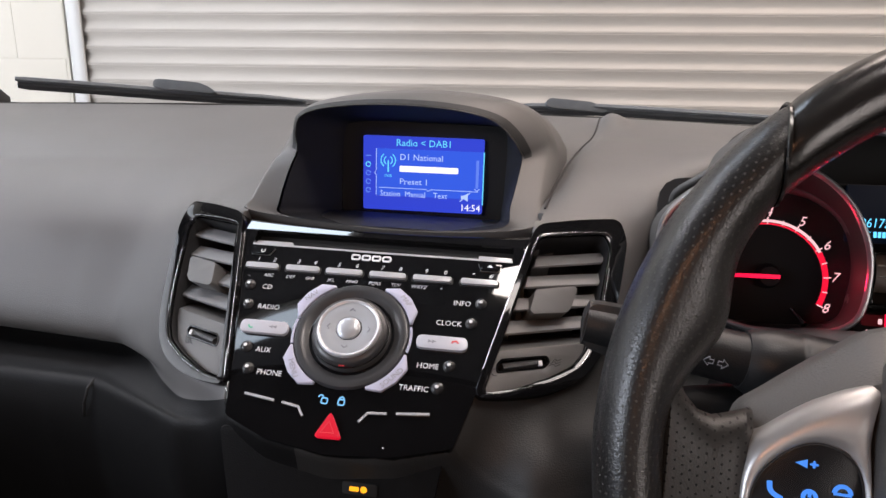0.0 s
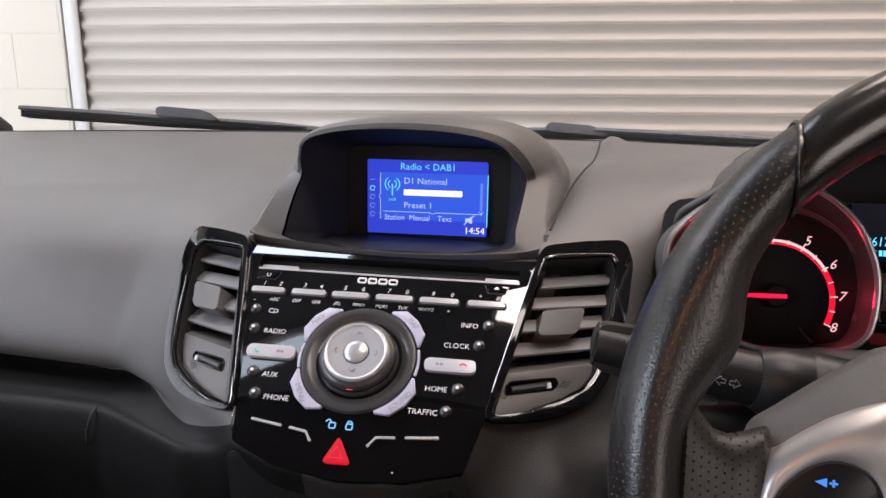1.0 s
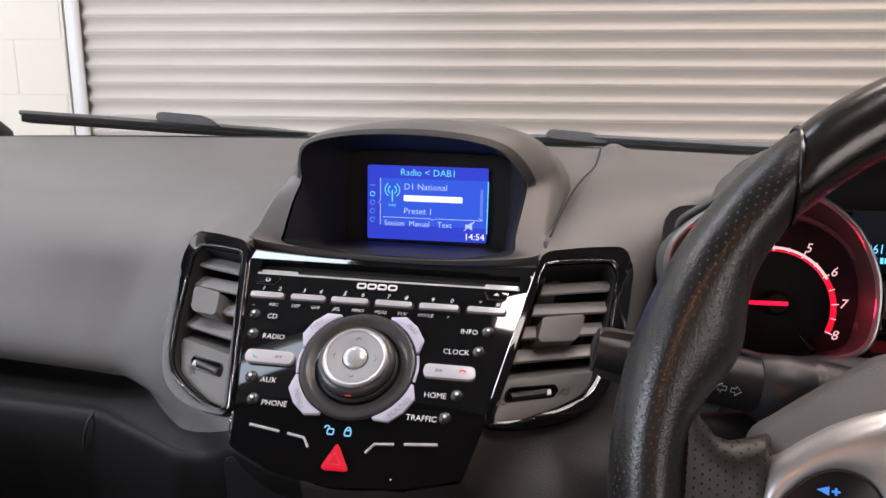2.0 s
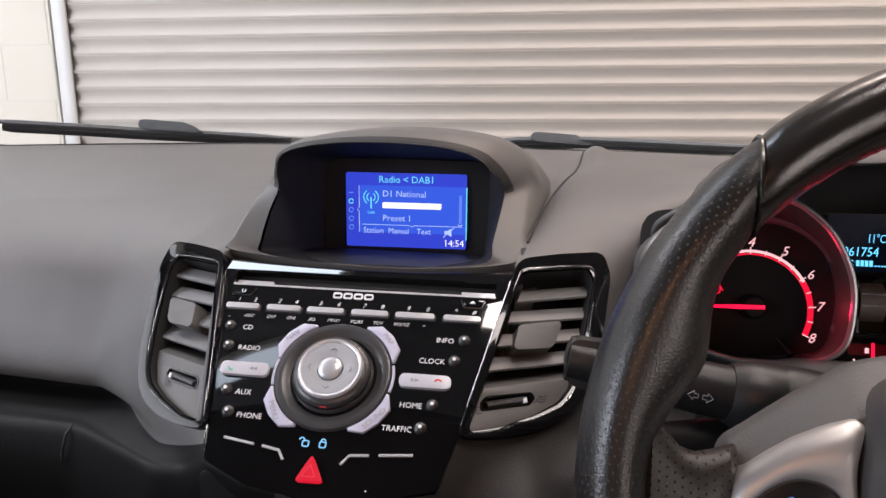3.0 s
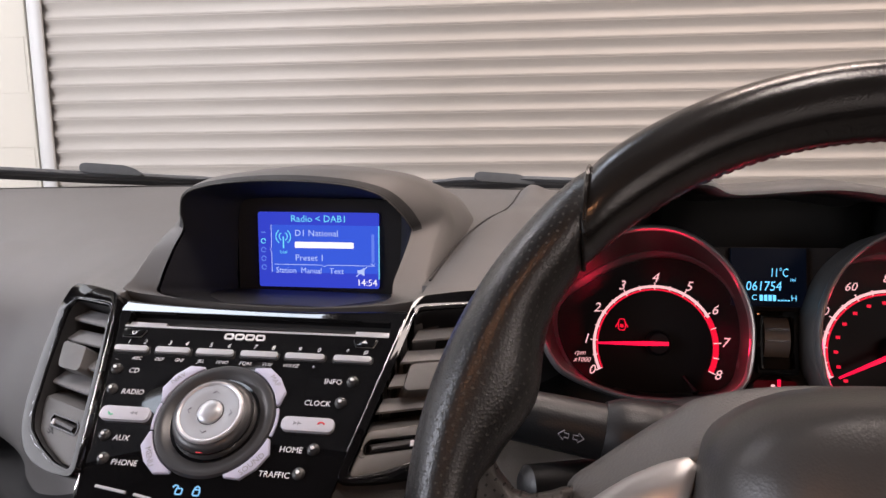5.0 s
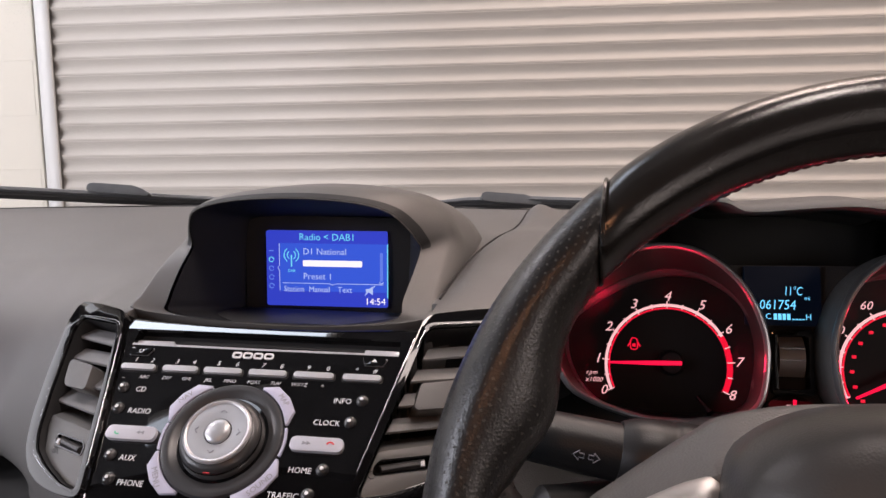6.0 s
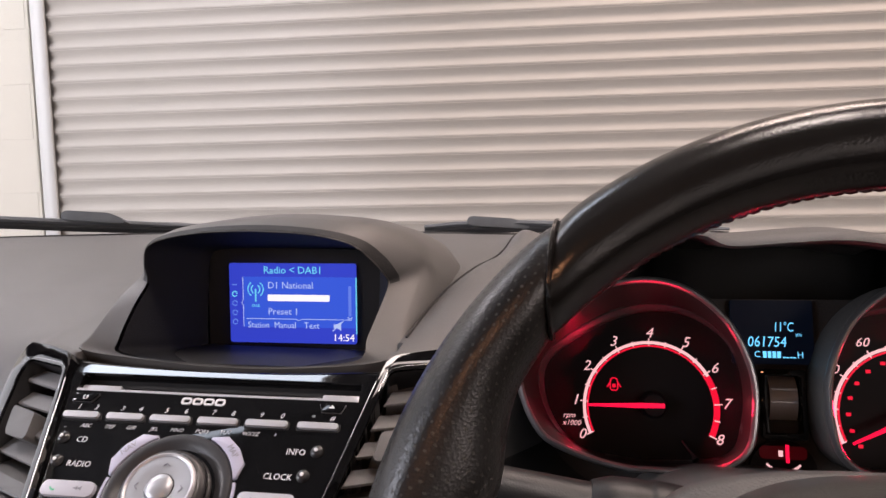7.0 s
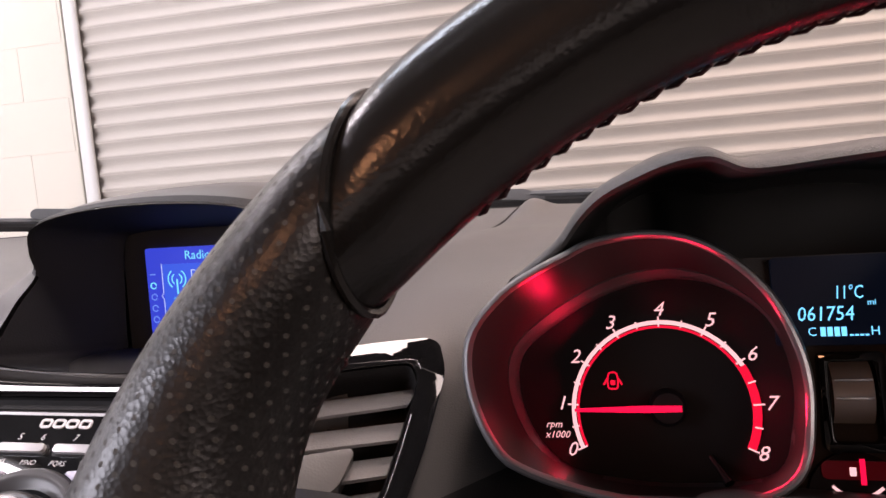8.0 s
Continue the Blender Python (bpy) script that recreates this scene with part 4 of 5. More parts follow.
# loops round the opening, from the front middle by the left to the top and down the right
LIP = [(-.006, .610, 1.0065), (-.05, .6075, 1.0065), (-.091, .6065, 1.0105), (-.0945, .612, 1.0195), (-.0950, .632, 1.0385), (-.0945, .6495, 1.0525), (-.0945, .6475, 1.066),
       (-.0905, .645, 1.079), (-.075, .643, 1.0868), (-.042, .6425, 1.0925), (0, .642, 1.0945), (.04, .644, 1.0925), (.064, .650, 1.0855), (.0765, .658, 1.0735),
       (.0835, .665, 1.0625), (.0860, .668, 1.0555), (.0850, .650, 1.0440), (.0825, .622, 1.0275), (.0795, .609, 1.0155), (.04, .609, 1.0085)]
RIM = [(-.006, .594, 1.0095), (-.06, .5965, 1.0105), (-.1135, .599, 1.0140), (-.1155, .612, 1.0215), (-.111, .638, 1.0415), (-.106, .662, 1.0555), (-.1035, .672, 1.068),
       (-.0985, .673, 1.0805), (-.080, .674, 1.0908), (-.044, .672, 1.0980), (0, .671, 1.1020), (.042, .675, 1.1010), (.072, .688, 1.0960), (.090, .698, 1.0865),
       (.101, .700, 1.0735), (.1055, .698, 1.0595), (.1045, .672, 1.0470), (.1030, .640, 1.0310), (.1015, .614, 1.0165), (.05, .600, 1.0110)]
SIDE = [(-.006, .598, .990), (-.06, .602, .990), (-.1175, .608, 1.004), (-.1215, .626, 1.012), (-.1215, .655, 1.029), (-.1195, .683, 1.043), (-.115, .702, 1.055),
        (-.106, .716, 1.069), (-.084, .730, 1.0835), (-.046, .735, 1.0920), (0, .735, 1.0970), (.046, .737, 1.0970), (.080, .742, 1.0905), (.101, .735, 1.0780),
        (.1115, .724, 1.0620), (.1150, .712, 1.0480), (.1140, .682, 1.0360), (.1105, .648, 1.0200), (.1060, .620, 1.0050), (.05, .606, .992)]
FOOT = [(-.006, .625, .960), (-.06, .630, .960), (-.118, .630, .985), (-.126, .655, .985), (-.130, .685, 1.000), (-.131, .715, 1.014), (-.130, .745, 1.026),
        (-.124, .790, 1.038), (-.098, .825, 1.054), (-.052, .845, 1.066), (0, .850, 1.071), (.052, .850, 1.073), (.094, .840, 1.066), (.116, .810, 1.052),
        (.124, .780, 1.036), (.126, .745, 1.024), (.124, .705, 1.010), (.120, .670, .995), (.112, .640, .985), (.05, .630, .965)]


def between(a, b, t, lift=0.0):
    """A loop between two loops; lift bulges it away from the opening's middle."""
    out = []
    for p, q in zip(a, b):
        m = Vector(p) * (1 - t) + Vector(q) * t
        out.append(tuple(m + Vector((m.x, 0, m.z - 1.035)).normalized() * lift))
    return out


BACK = [(0, .694, .992), (-.05, .693, .991), (-.068, .693, .992), (-.070, .694, 1.0), (-.071, .696, 1.015), (-.071, .698, 1.03), (-.071, .70, 1.05), (-.069, .702, 1.066),
        (-.06, .703, 1.071), (-.03, .704, 1.073), (0, .704, 1.074), (.03, .705, 1.075), (.06, .705, 1.075), (.069, .704, 1.07), (.071, .702, 1.055), (.071, .70, 1.035),
        (.071, .698, 1.02), (.070, .697, 1.005), (.068, .696, .996), (.05, .695, .994)]
sp = lambda pts: spline(pts, 5)
mid1 = [tuple((np.array(a) * 0.6 + np.array(b) * 0.4)) for a, b in zip(LIP, BACK)]
inner = loft([sp(BACK), sp(mid1), sp(between(LIP, BACK, 0.04))], True)
part("tray", inner, TRAY, pod, "dark grey recess round the screen")
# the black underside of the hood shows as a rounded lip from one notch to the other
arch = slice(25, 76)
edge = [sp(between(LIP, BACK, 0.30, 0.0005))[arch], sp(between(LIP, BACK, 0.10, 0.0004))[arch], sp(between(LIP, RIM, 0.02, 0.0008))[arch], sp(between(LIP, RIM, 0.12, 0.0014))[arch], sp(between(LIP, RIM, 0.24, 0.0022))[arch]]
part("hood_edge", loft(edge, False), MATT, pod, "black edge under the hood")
part("hood", loft([sp(LIP), sp(between(LIP, RIM, 0.06, 0.0008)), sp(between(LIP, RIM, 0.22, 0.0018)), sp(between(LIP, RIM, 0.6, 0.0018)), sp(between(LIP, RIM, 0.88, 0.0010)), sp(RIM), sp(between(RIM, SIDE, 0.14, 0.0008)), sp(between(RIM, SIDE, 0.45, 0.0022)),
                   sp(SIDE), sp(between(SIDE, FOOT, 0.5, 0.0020)), sp(FOOT), [(x * 1.1, y + 0.10 if y > 0.7 else y, z - 0.05) for x, y, z in sp(FOOT)]], True), SATIN, pod, "grey soft hood over the screen", sharp=80)
floor_rows = []
for t in np.linspace(0, 1, 8):
    floor_rows.append([(x * (0.0865 - 0.017 * t) - 0.0065 * (1 - t), 0.6090 + 0.0815 * t, 1.0070 - 0.0105 * t + 0.027 * x * 0.090 * (1 - 0.4 * t)) for x in np.linspace(-1, 1, 12)])
bm = loft(floor_rows, False)
bmesh.ops.solidify(bm, geom=bm.faces[:], thickness=0.001)
part("tray_floor", bm, SATIN, pod, "grey floor in front of the screen")
part("screen_back", plate(box2(-72, -42, 72, 42, 6), [], -3, -8, axes((0, 0.699, 1.032), (1, 0.01, 0.02), (0, 0.06, 1))), TRAY, pod, "black screen frame")
LCD = axes((0.0, 0.6985, 1.0305), (0.106, 0.0035, 0.003), (0.0, 0.0045, 0.0640))
scr = part("screen", plate(box2(-52, -32.2, 52.4, 31.8, 2), [], 0, -2, LCD), SCREEN, pod, "lit blue screen")
part("screen_panel", plate(box2(-40, -19.5, 52, 21, 0.5), [], 0.3, 0.1, LCD), SCREENPALE, scr, "paler blue field")
part("letters", words("Radio < DAB1", 8.2, LCD, 1, 26.2, 0.4), CYAN, scr, "cyan words Radio < DAB1")
part("letters", words("D1 National", 7.6, LCD, -20, 14.0, 0.5, align="LEFT"), PALE, scr, "pale words D1 National")
part("station_bar", plate(box2(-20, 1.6, 31, 6.8, 1), [], 0.6, 0.4, LCD), WHITE, scr, "plain white bar in place of a station name")
part("letters", words("Preset 1", 7.6, LCD, -20, -7.0, 0.5, align="LEFT"), PALE, scr, "pale words Preset 1")
for w, x in (("Station", -28), ("Manual", -6), ("Text", 16)):
    part("letters", words(w, 7.0, LCD, x, -18.0, 0.5, wide=0.92), PALE, scr, "pale word " + w)
part("mute_sign", plate([(34, -19.5), (34, -16.5), (36.5, -16.5), (40, -14.5), (40, -21.5), (36.5, -19.5)], [], 0.6, 0.4, LCD), PALE, scr, "pale loudspeaker sign")
part("letters", words("14:54", 8.0, LCD, 51, -27.4, 0.5, align="RIGHT"), WHITE, scr, "white clock reading 14:54")
part("mute_sign", stroke([(33, -22), (42, -13.8)], 0.8, 0.65, 0.45, LCD), PALE, scr, "pale stroke through the loudspeaker sign")
part("scroll_sign", stroke([(45.4, -10.6), (47.4, -12.2), (49.4, -10.6)], 0.6, 0.6, 0.4, LCD), PALE, scr, "small pale arrow sign")
part("menu_line", stroke([(-38, -12.8), (3, -12.8), (5.5, -14.2), (8, -12.8), (49, -12.8)], 0.5, 0.55, 0.35, LCD), PALE, scr, "fine pale line")
part("menu_line", stroke([(-40.5, 21), (-40.5, 2), (-42, 0), (-40.5, -2), (-40.5, -19.5)], 0.5, 0.55, 0.35, LCD), PALE, scr, "fine pale line")
part("scroll_line", stroke([(52.6, 21), (52.6, -24)], 0.9, 0.55, 0.35, LCD), CYAN, scr, "bright cyan line")
part("scroll_bar", plate(box2(46.2, -10, 48.6, 14, 0.6), [], 0.55, 0.35, LCD), glow("lcd_mid", (0.12, 0.25, 0.95), 0.9), scr, "dim scroll bar")
part("mast_sign", stroke([(-30, 1), (-30, 11)], 1.1, 0.6, 0.4, LCD), CYAN, scr, "cyan mast sign")
for r, a in ((3.6, 60), (6.4, 55)):
    for side_a in (0, 180):
        part("wave_sign", stroke(arc(-30, 11, r, side_a - a, side_a + a, 8), 0.8, 0.6, 0.4, LCD), CYAN, scr, "cyan wave sign")
part("letters", words("DAB", 3.2, LCD, -30, -2.4, 0.5), CYAN, scr, "small cyan letters DAB")
for i, y in enumerate((14.5, 7.0, -0.5, -8.0, -15.5)):
    part("side_sign", stroke(arc(-47.5, y, 2.0, 0, 330, 10), 0.8, 0.6, 0.4, LCD) if i != 0 else stroke([(-49.5, y), (-45.5, y)], 0.9, 0.6, 0.4, LCD), CYAN if i == 1 else glow("lcd_faint", (0.12, 0.28, 0.9), 0.9), scr, "small side menu sign")

# ---- instrument cluster ----
CL = axes((0.2711, 0.6332, 0.9878), (0.99874, -0.0224, 0.045), (-0.0369, 0.2818, 0.9588))
cluster = thing("instrument_cluster", on(CL, 78, -45), "hooded instrument cluster with red lit dials and blue readout", "instrument cluster")
IN = [(3, 63.5), (27, 59.5), (48, 44), (57, 20), (56, -6), (46, -28), (5, -33), (-25, -31), (-45, -26.5), (-60, -13), (-68.5, 8), (-66, 29), (-44, 46.5), (-22, 58)]
OUT = [(-2, 80.5), (21, 74), (42, 56), (54.5, 30), (57, 5), (51, -22), (30, -33), (-9, -33.8), (-27, -31), (-42, -26.5), (-52.5, -22.5), (-61.5, -18), (-68.5, -12.5), (-76, 0), (-80.6, 14), (-81.8, 26), (-80.1, 36), (-75.3, 44.5), (-63.5, 56.2), (-50.6, 64.8), (-38.8, 71), (-26.4, 77)]
WAYS = [Vector((math.cos(2 * math.pi * k / 96), math.sin(2 * math.pi * k / 96))) for k in range(96)]


def radial(outline):
    """An outline sampled evenly by angle round the dial's middle."""
    mid = Vector((-4, 14))
    return [tuple(mid + w * r) for w, r in zip(WAYS, reach(mid, spline(outline, 6), WAYS))]


def dial(name, cx, flip, numbers, label):
    m = CL @ Matrix.Translation((cx / 1000, 0, 0))
    f = (lambda p: (-p[0], p[1])) if flip else (lambda p: p)
    ip, op = [f(p) for p in radial(IN)], [f(p) for p in radial(OUT)]
    # the rim of the surround stands out further on the outer side of the dial
    tall = [1 + 0.55 * min(max((-x - 5) / 60, 0.0), 1.0) for x, _ in radial(OUT)]
    blend = lambda t, h: [on(m, a + (c - a) * t, b + (d - b) * t, h * k) for (a, b), (c, d), k in zip(ip, op, tall)]
    face = part("dial_face", plate([(x * 1.02, y * 1.02) for x, y in ip], [], 0, -2, m), DIALBLACK, cluster, label)
    part("dial_surround", loft([blend(t, h) for t, h in ((0.0, 0.5), (0.12, 4), (0.40, 12), (0.68, 23), (0.92, 34), (0.98, 38))], True), FUNNEL, face, "tapered dial surround in red light")
    part("inner_lip", loft([blend(t, h) for t, h in ((-0.02, 0.8), (0.0, 4.0), (0.10, 6.4), (0.24, 8.8), (0.30, 8.6))], True), DISH, face, "satin black lip round the dial face")
    ring, wall = [], []
    n = len(op)
    for i, (x, y) in enumerate(op):
        d = Vector(op[(i + 1) % n]) - Vector(op[i - 1])
        d.normalize()
        nx, ny = (d.y, -d.x) if not flip else (-d.y, d.x)
        ring.append([on(m, x + nx * q, y + ny * q, h + 40 * (tall[i] - 1)) for q, h in ((-1.8, 36), (-1.7, 39), (-0.7, 40.8), (0.6, 40.6), (1.8, 38.8), (2.3, 36))])
        wall.append([on(m, x + nx * q, y + ny * q, h * tall[i]) for q, h in ((1.6, 37.6), (2.0, 34), (2.0, 20), (1.5, -2))])
    ring.append(ring[0])
    wall.append(wall[0])
    part("surround_wall", loft(wall, False), VISOR, face, "dark grey outer wall of the dial surround")
    part("bezel", loft(ring, False), SATINCHROME, face, "satin chrome bezel")
    part("scale_band", stroke(arc(0, 0, 42.4, 204.5, 30, 60), 2.0, 0.7, 0.2, m), DIALWHITE, face, "glowing white scale")
    part("scale_line", stroke(arc(0, 0, 40.3, 204.5, -24.5, 70), 1.2, 0.6, 0.2, m), DIALRED, face, "glowing red line")
    part("scale_band", stroke(arc(0, 0, 42.2, 30, -24.5, 24), 2.8, 0.7, 0.2, m), DIALRED if not flip else DIALWHITE, face, "glowing red scale end" if not flip else "glowing white scale")
    for k in range(17):
        a = radians(204.5 - 14.3 * k)
        r0, r1 = (40.2, 45.2) if k % 2 == 0 else (40.6, 44.2)
        part("tick", stroke([(r0 * math.cos(a), r0 * math.sin(a)), (r1 * math.cos(a), r1 * math.sin(a))], 0.75, 0.9, 0.3, m), DIALWHITE, face, "glowing white tick")
        if k % 2 == 0:
            ca = numbers[k // 2]
            rr = 48.6 if len(ca) == 1 else 51.0
            rr -= (0.0, 1.0, 2.0)[max(k // 2 - 6, 0)]
            part("numeral", words(ca, 9.6 if len(ca) == 1 else 8.2, m, rr * math.cos(a), rr * math.sin(a) + (1.5 if k == 0 else 0.0), 0.5, 0.3), DIALWHITE, face, "glowing white numeral " + ca)
    return m, face


def needle(m, face, angle):
    nm = m @ Matrix.Translation((0.002, 0.002, 0)) @ pose(0, 0, 0, 0, 0, angle)
    part("hub_cap", lathe([(9, 1), (8.6, 6), (7, 8.5), (0, 9)], nm, 32), DIALBLACK, face, "black needle hub")
    part("needle", plate([(-6, -1.4), (-6, 1.4), (10, 1.6), (43, 0.7), (43, -0.7), (10, -1.6)], [], 12.6, 11, nm, 0.4), NEEDLE, face, "glowing red needle")


tm, tf = dial("tachometer", 0, False, "012345678", "black engine speed dial")
needle(tm, tf, 181)
part("letters", words("rpm", 4.8, tm, -52.5, -6.6, 0.5, 0.3), DIALWHITE, tf, "small glowing letters rpm")
part("letters", words("x1000", 4.8, tm, -51.0, -11.6, 0.5, 0.3), DIALWHITE, tf, "small glowing letters x1000")
part("reset_pin", tube([on(tm, 20, -21, 0), on(tm, 24, -27, 6), on(tm, 26.5, -31, 10)], [0.0016, 0.0016, 0.0024], 12), SWITCH, tf, "black reset pin")
part("warning_sign", stroke(rounded([(-25.2, 10.6), (-20.8, 10.6), (-20.4, 15), (-21.2, 18.6), (-24.8, 18.6), (-25.6, 15)], 1.4), 0.8, 0.8, 0.3, tm, closed=True), DIALRED, tf, "glowing red open door warning sign")
for sx in (-1, 1):
    part("warning_sign", stroke([(-23 + sx * 2.6, 15.6), (-23 + sx * 4.4, 12.6)], 0.9, 0.8, 0.3, tm), DIALRED, tf, "glowing red open door warning sign")
part("warning_sign", plate(box2(-24.2, 12.4, -21.8, 14.8, 0.6), [], 0.8, 0.3, tm), DIALRED, tf, "glowing red open door warning sign")
sm, sf = dial("speedometer", 154.5, True, ["0", "20", "40", "60", "80", "100", "120", "140", "160"], "black road speed dial")
needle(sm, sf, 206)
part("letters", words("mph", 4.6, sm, -50, -17.5, 0.5, 0.3), DIALWHITE, sf, "small glowing letters mph")
for k in range(14):
    a = radians(214 - 17 * k)
    part("inner_mark", plate(box2(34.5 * math.cos(a) - 1.4, 34.5 * math.sin(a) - 1.1, 34.5 * math.cos(a) + 1.4, 34.5 * math.sin(a) + 1.1, 0.6), [], 0.6, 0.2, sm), DIALRED, sf, "small glowing red mark")
back = part("backing_plate", plate(box2(-78, -52, 236, 72, 20), [], -3, -8, CL), MATT, cluster, "black backing of the cluster")
lcd = part("readout", plate(box2(52, 30, 102, 71, 1.5), [], 0.5, -2.5, CL), CLUSTERDIM, cluster, "dark blue readout")
part("letters", words("11°C", 8.6, CL, 90, 53.6, 1.0, 0.12, wide=0.68, align="RIGHT"), CLUSTERBLUE, lcd, "cyan reading 11°C")
part("letters", words("061754", 9.4, CL, 85.5, 44.0, 1.0, 0.12, wide=0.85, align="RIGHT"), CLUSTERBLUE, lcd, "cyan distance reading 061754")
part("letters", words("mi", 3.8, CL, 93, 49, 1.0), CLUSTERBLUE, lcd, "small cyan letters mi")
part("letters", words("C", 5.6, CL, 67.5, 36, 1.0), CLUSTERBLUE, lcd, "cyan letter C")
part("letters", words("H", 5.6, CL, 93.5, 36, 1.0), CLUSTERBLUE, lcd, "cyan letter H")
for k in range(4):
    part("bar_mark", plate(box2(71 + k * 2.9, 34, 73.1 + k * 2.9, 38.2), [], 1.1, 0.7, CL), CLUSTERBLUE, lcd, "cyan level bar")
for k in range(4):
    part("bar_mark", plate(box2(83 + k * 2.1, 34, 84.5 + k * 2.1, 34.8), [], 1.1, 0.7, CL), CLUSTERBLUE, lcd, "cyan level dash")
tog = part("switch_frame", plate(box2(68, -17, 95, 27, 3), [box2(72, -13, 91, 23, 2.5)], 5, -2, CL, 1.2), GLOSS, cluster, "black switch frame")
roll = []
for k in range(13):
    q = radians(-8 + 150 * k / 12)
    roll.append([on(CL, x, 8 + 15 * math.sin(q - 0.9), -6 + 11 * math.cos(q - 0.9)) for x in (73.2, 74.2, 88.8, 89.8)])
part("switch_roller", loft(roll, False), KNOBSILVER, tog, "silver ribbed switch roller")
for y in (14.5, 6.5):
    part("roller_rib", stroke([(74, y), (89, y)], 0.8, 4.9, 3.5, CL), CHROME, tog, "bright rib")
part("switch_back", plate(box2(72, -13, 91, 23), [], -5, -7, CL), RUBBER, tog, "dark recess of the switch")
fg = part("fuel_gauge", plate(arc(80, -37, 20, 180, 0, 24), [], 2, -2, CL), DIALBLACK, cluster, "small black fuel gauge")
part("scale_band", stroke(arc(80, -23, 13.5, 222, 318, 18), 1.3, 2.6, 2.1, CL), DIALWHITE, fg, "glowing white fuel scale")
part("fuel_glow", plate(box2(66, -29, 94, -21, 3), [], 2.5, 2.05, CL), glow("fuel_red", (0.5, 0.01, 0.03), 0.05), fg, "dim red lit field")
part("fuel_needle", plate(box2(81.4, -31, 83.4, -20), [], 3.4, 2.7, CL), NEEDLE, fg, "glowing red fuel needle")
part("pump_sign", plate(box2(77.2, -27.4, 79.8, -23.6, 0.5), [], 3.0, 2.6, CL), DIALWHITE, fg, "white pump sign")

# small red lamps at the foot of each dial surround, facing it
for cx, flip in ((0, 1), (154.5, -1)):
    for x, y, w in ((-40, 40, 2.6), (-50, 8, 0.6), (-44, -16, 1.3), (4, 46, 0.6), (30, 36, 0.5), (41, 4, 1.6), (36, -16, 0.8)):
        c = on(CL, cx + x * flip, y, 17)
        aim = on(CL, cx + x * flip * 1.6, y * 1.6, 14)
        area_lamp("dial_lamp", look(CAR @ c, CAR @ aim), 0.008, 0.008, 0.0068 * w, (1.0, 0.012, 0.06))

# the visor over the cluster
HALF = [(.1995, .640, 1.034), (.1970, .630, 1.040), (.1990, .626, 1.0490), (.2090, .620, 1.0590), (.2245, .612, 1.0730), (.2340, .602, 1.0868), (.2450, .592, 1.0980), (.2635, .580, 1.1080), (.2745, .571, 1.1120), (.2840, .566, 1.1128), (.2935, .562, 1.1088), (.304, .560, 1.1088), (.325, .558, 1.1115), (.352, .556, 1.1140)]
LIPV = HALF + [(0.704 - x, y, z) for x, y, z in reversed(HALF[:-1])]


def vis(k, dy, dz):
    """The lip moved back and scaled; the low end of the visor is thin."""
    out = []
    for x, y, z in LIPV:
        w = min(max((z - 1.055) / 0.05, 0.0), 1.0)
        out.append((0.352 + (x - 0.352) * k, y + dy * (0.22 + 0.78 * w), (z - 0.965) * (1 + dz) + 0.965 - (0.0 if dy < 0.02 else 0.020 * (1 - w) * min(dy / 0.05, 1.0))))
    return spline(out, 4, False)


part("visor_lining", loft([v[16:-16] for v in (vis(0.955, 0.131, -0.5), vis(0.955, 0.13, -0.12), vis(0.97, 0.06, -0.07), vis(0.985, 0.004, -0.03))], False), RUBBER, cluster, "black visor lining")
part("visor", loft([vis(0.985, 0.004, -0.03), vis(0.995, -0.002, -0.015), vis(1.005, 0.0, 0.0), vis(1.008, 0.012, 0.008), vis(1.008, 0.035, 0.004), vis(1.0, 0.08, -0.05), vis(0.98, 0.16, -0.22), vis(0.95, 0.24, -0.45)], False), VISOR, cluster, "charcoal grained visor over the dials", sharp=80)

# ---- steering wheel ----
WH = axes((0.3274, 0.3731, 0.9987), (0.9989, -0.0435, 0.0170), (0, 0.363, 0.9318))
wheel = thing("steering_wheel", (0.3274, 0.3731, 0.9987), "black leather steering wheel with perforated grips and silver trim", "steering wheel")
RC = 0.1725


def rim_half(a):
    """Radial and axial half thickness of the rim at the angle a, degrees."""
    d = min(abs(((a - s + 180) % 360) - 180) for s in (168, 12))
    w = 1 / (1 + math.exp((d - 36) / 5))
    return 0.0153 - 0.0004 * w, 0.0176 + 0.0034 * w


def thumb(a):
    """The thumb rests swell inwards beside the spokes."""
    return 0.0115 * (math.exp(-((a - 161.5) / 9.0) ** 2) + math.exp(-((a - 18.5) / 9.0) ** 2))


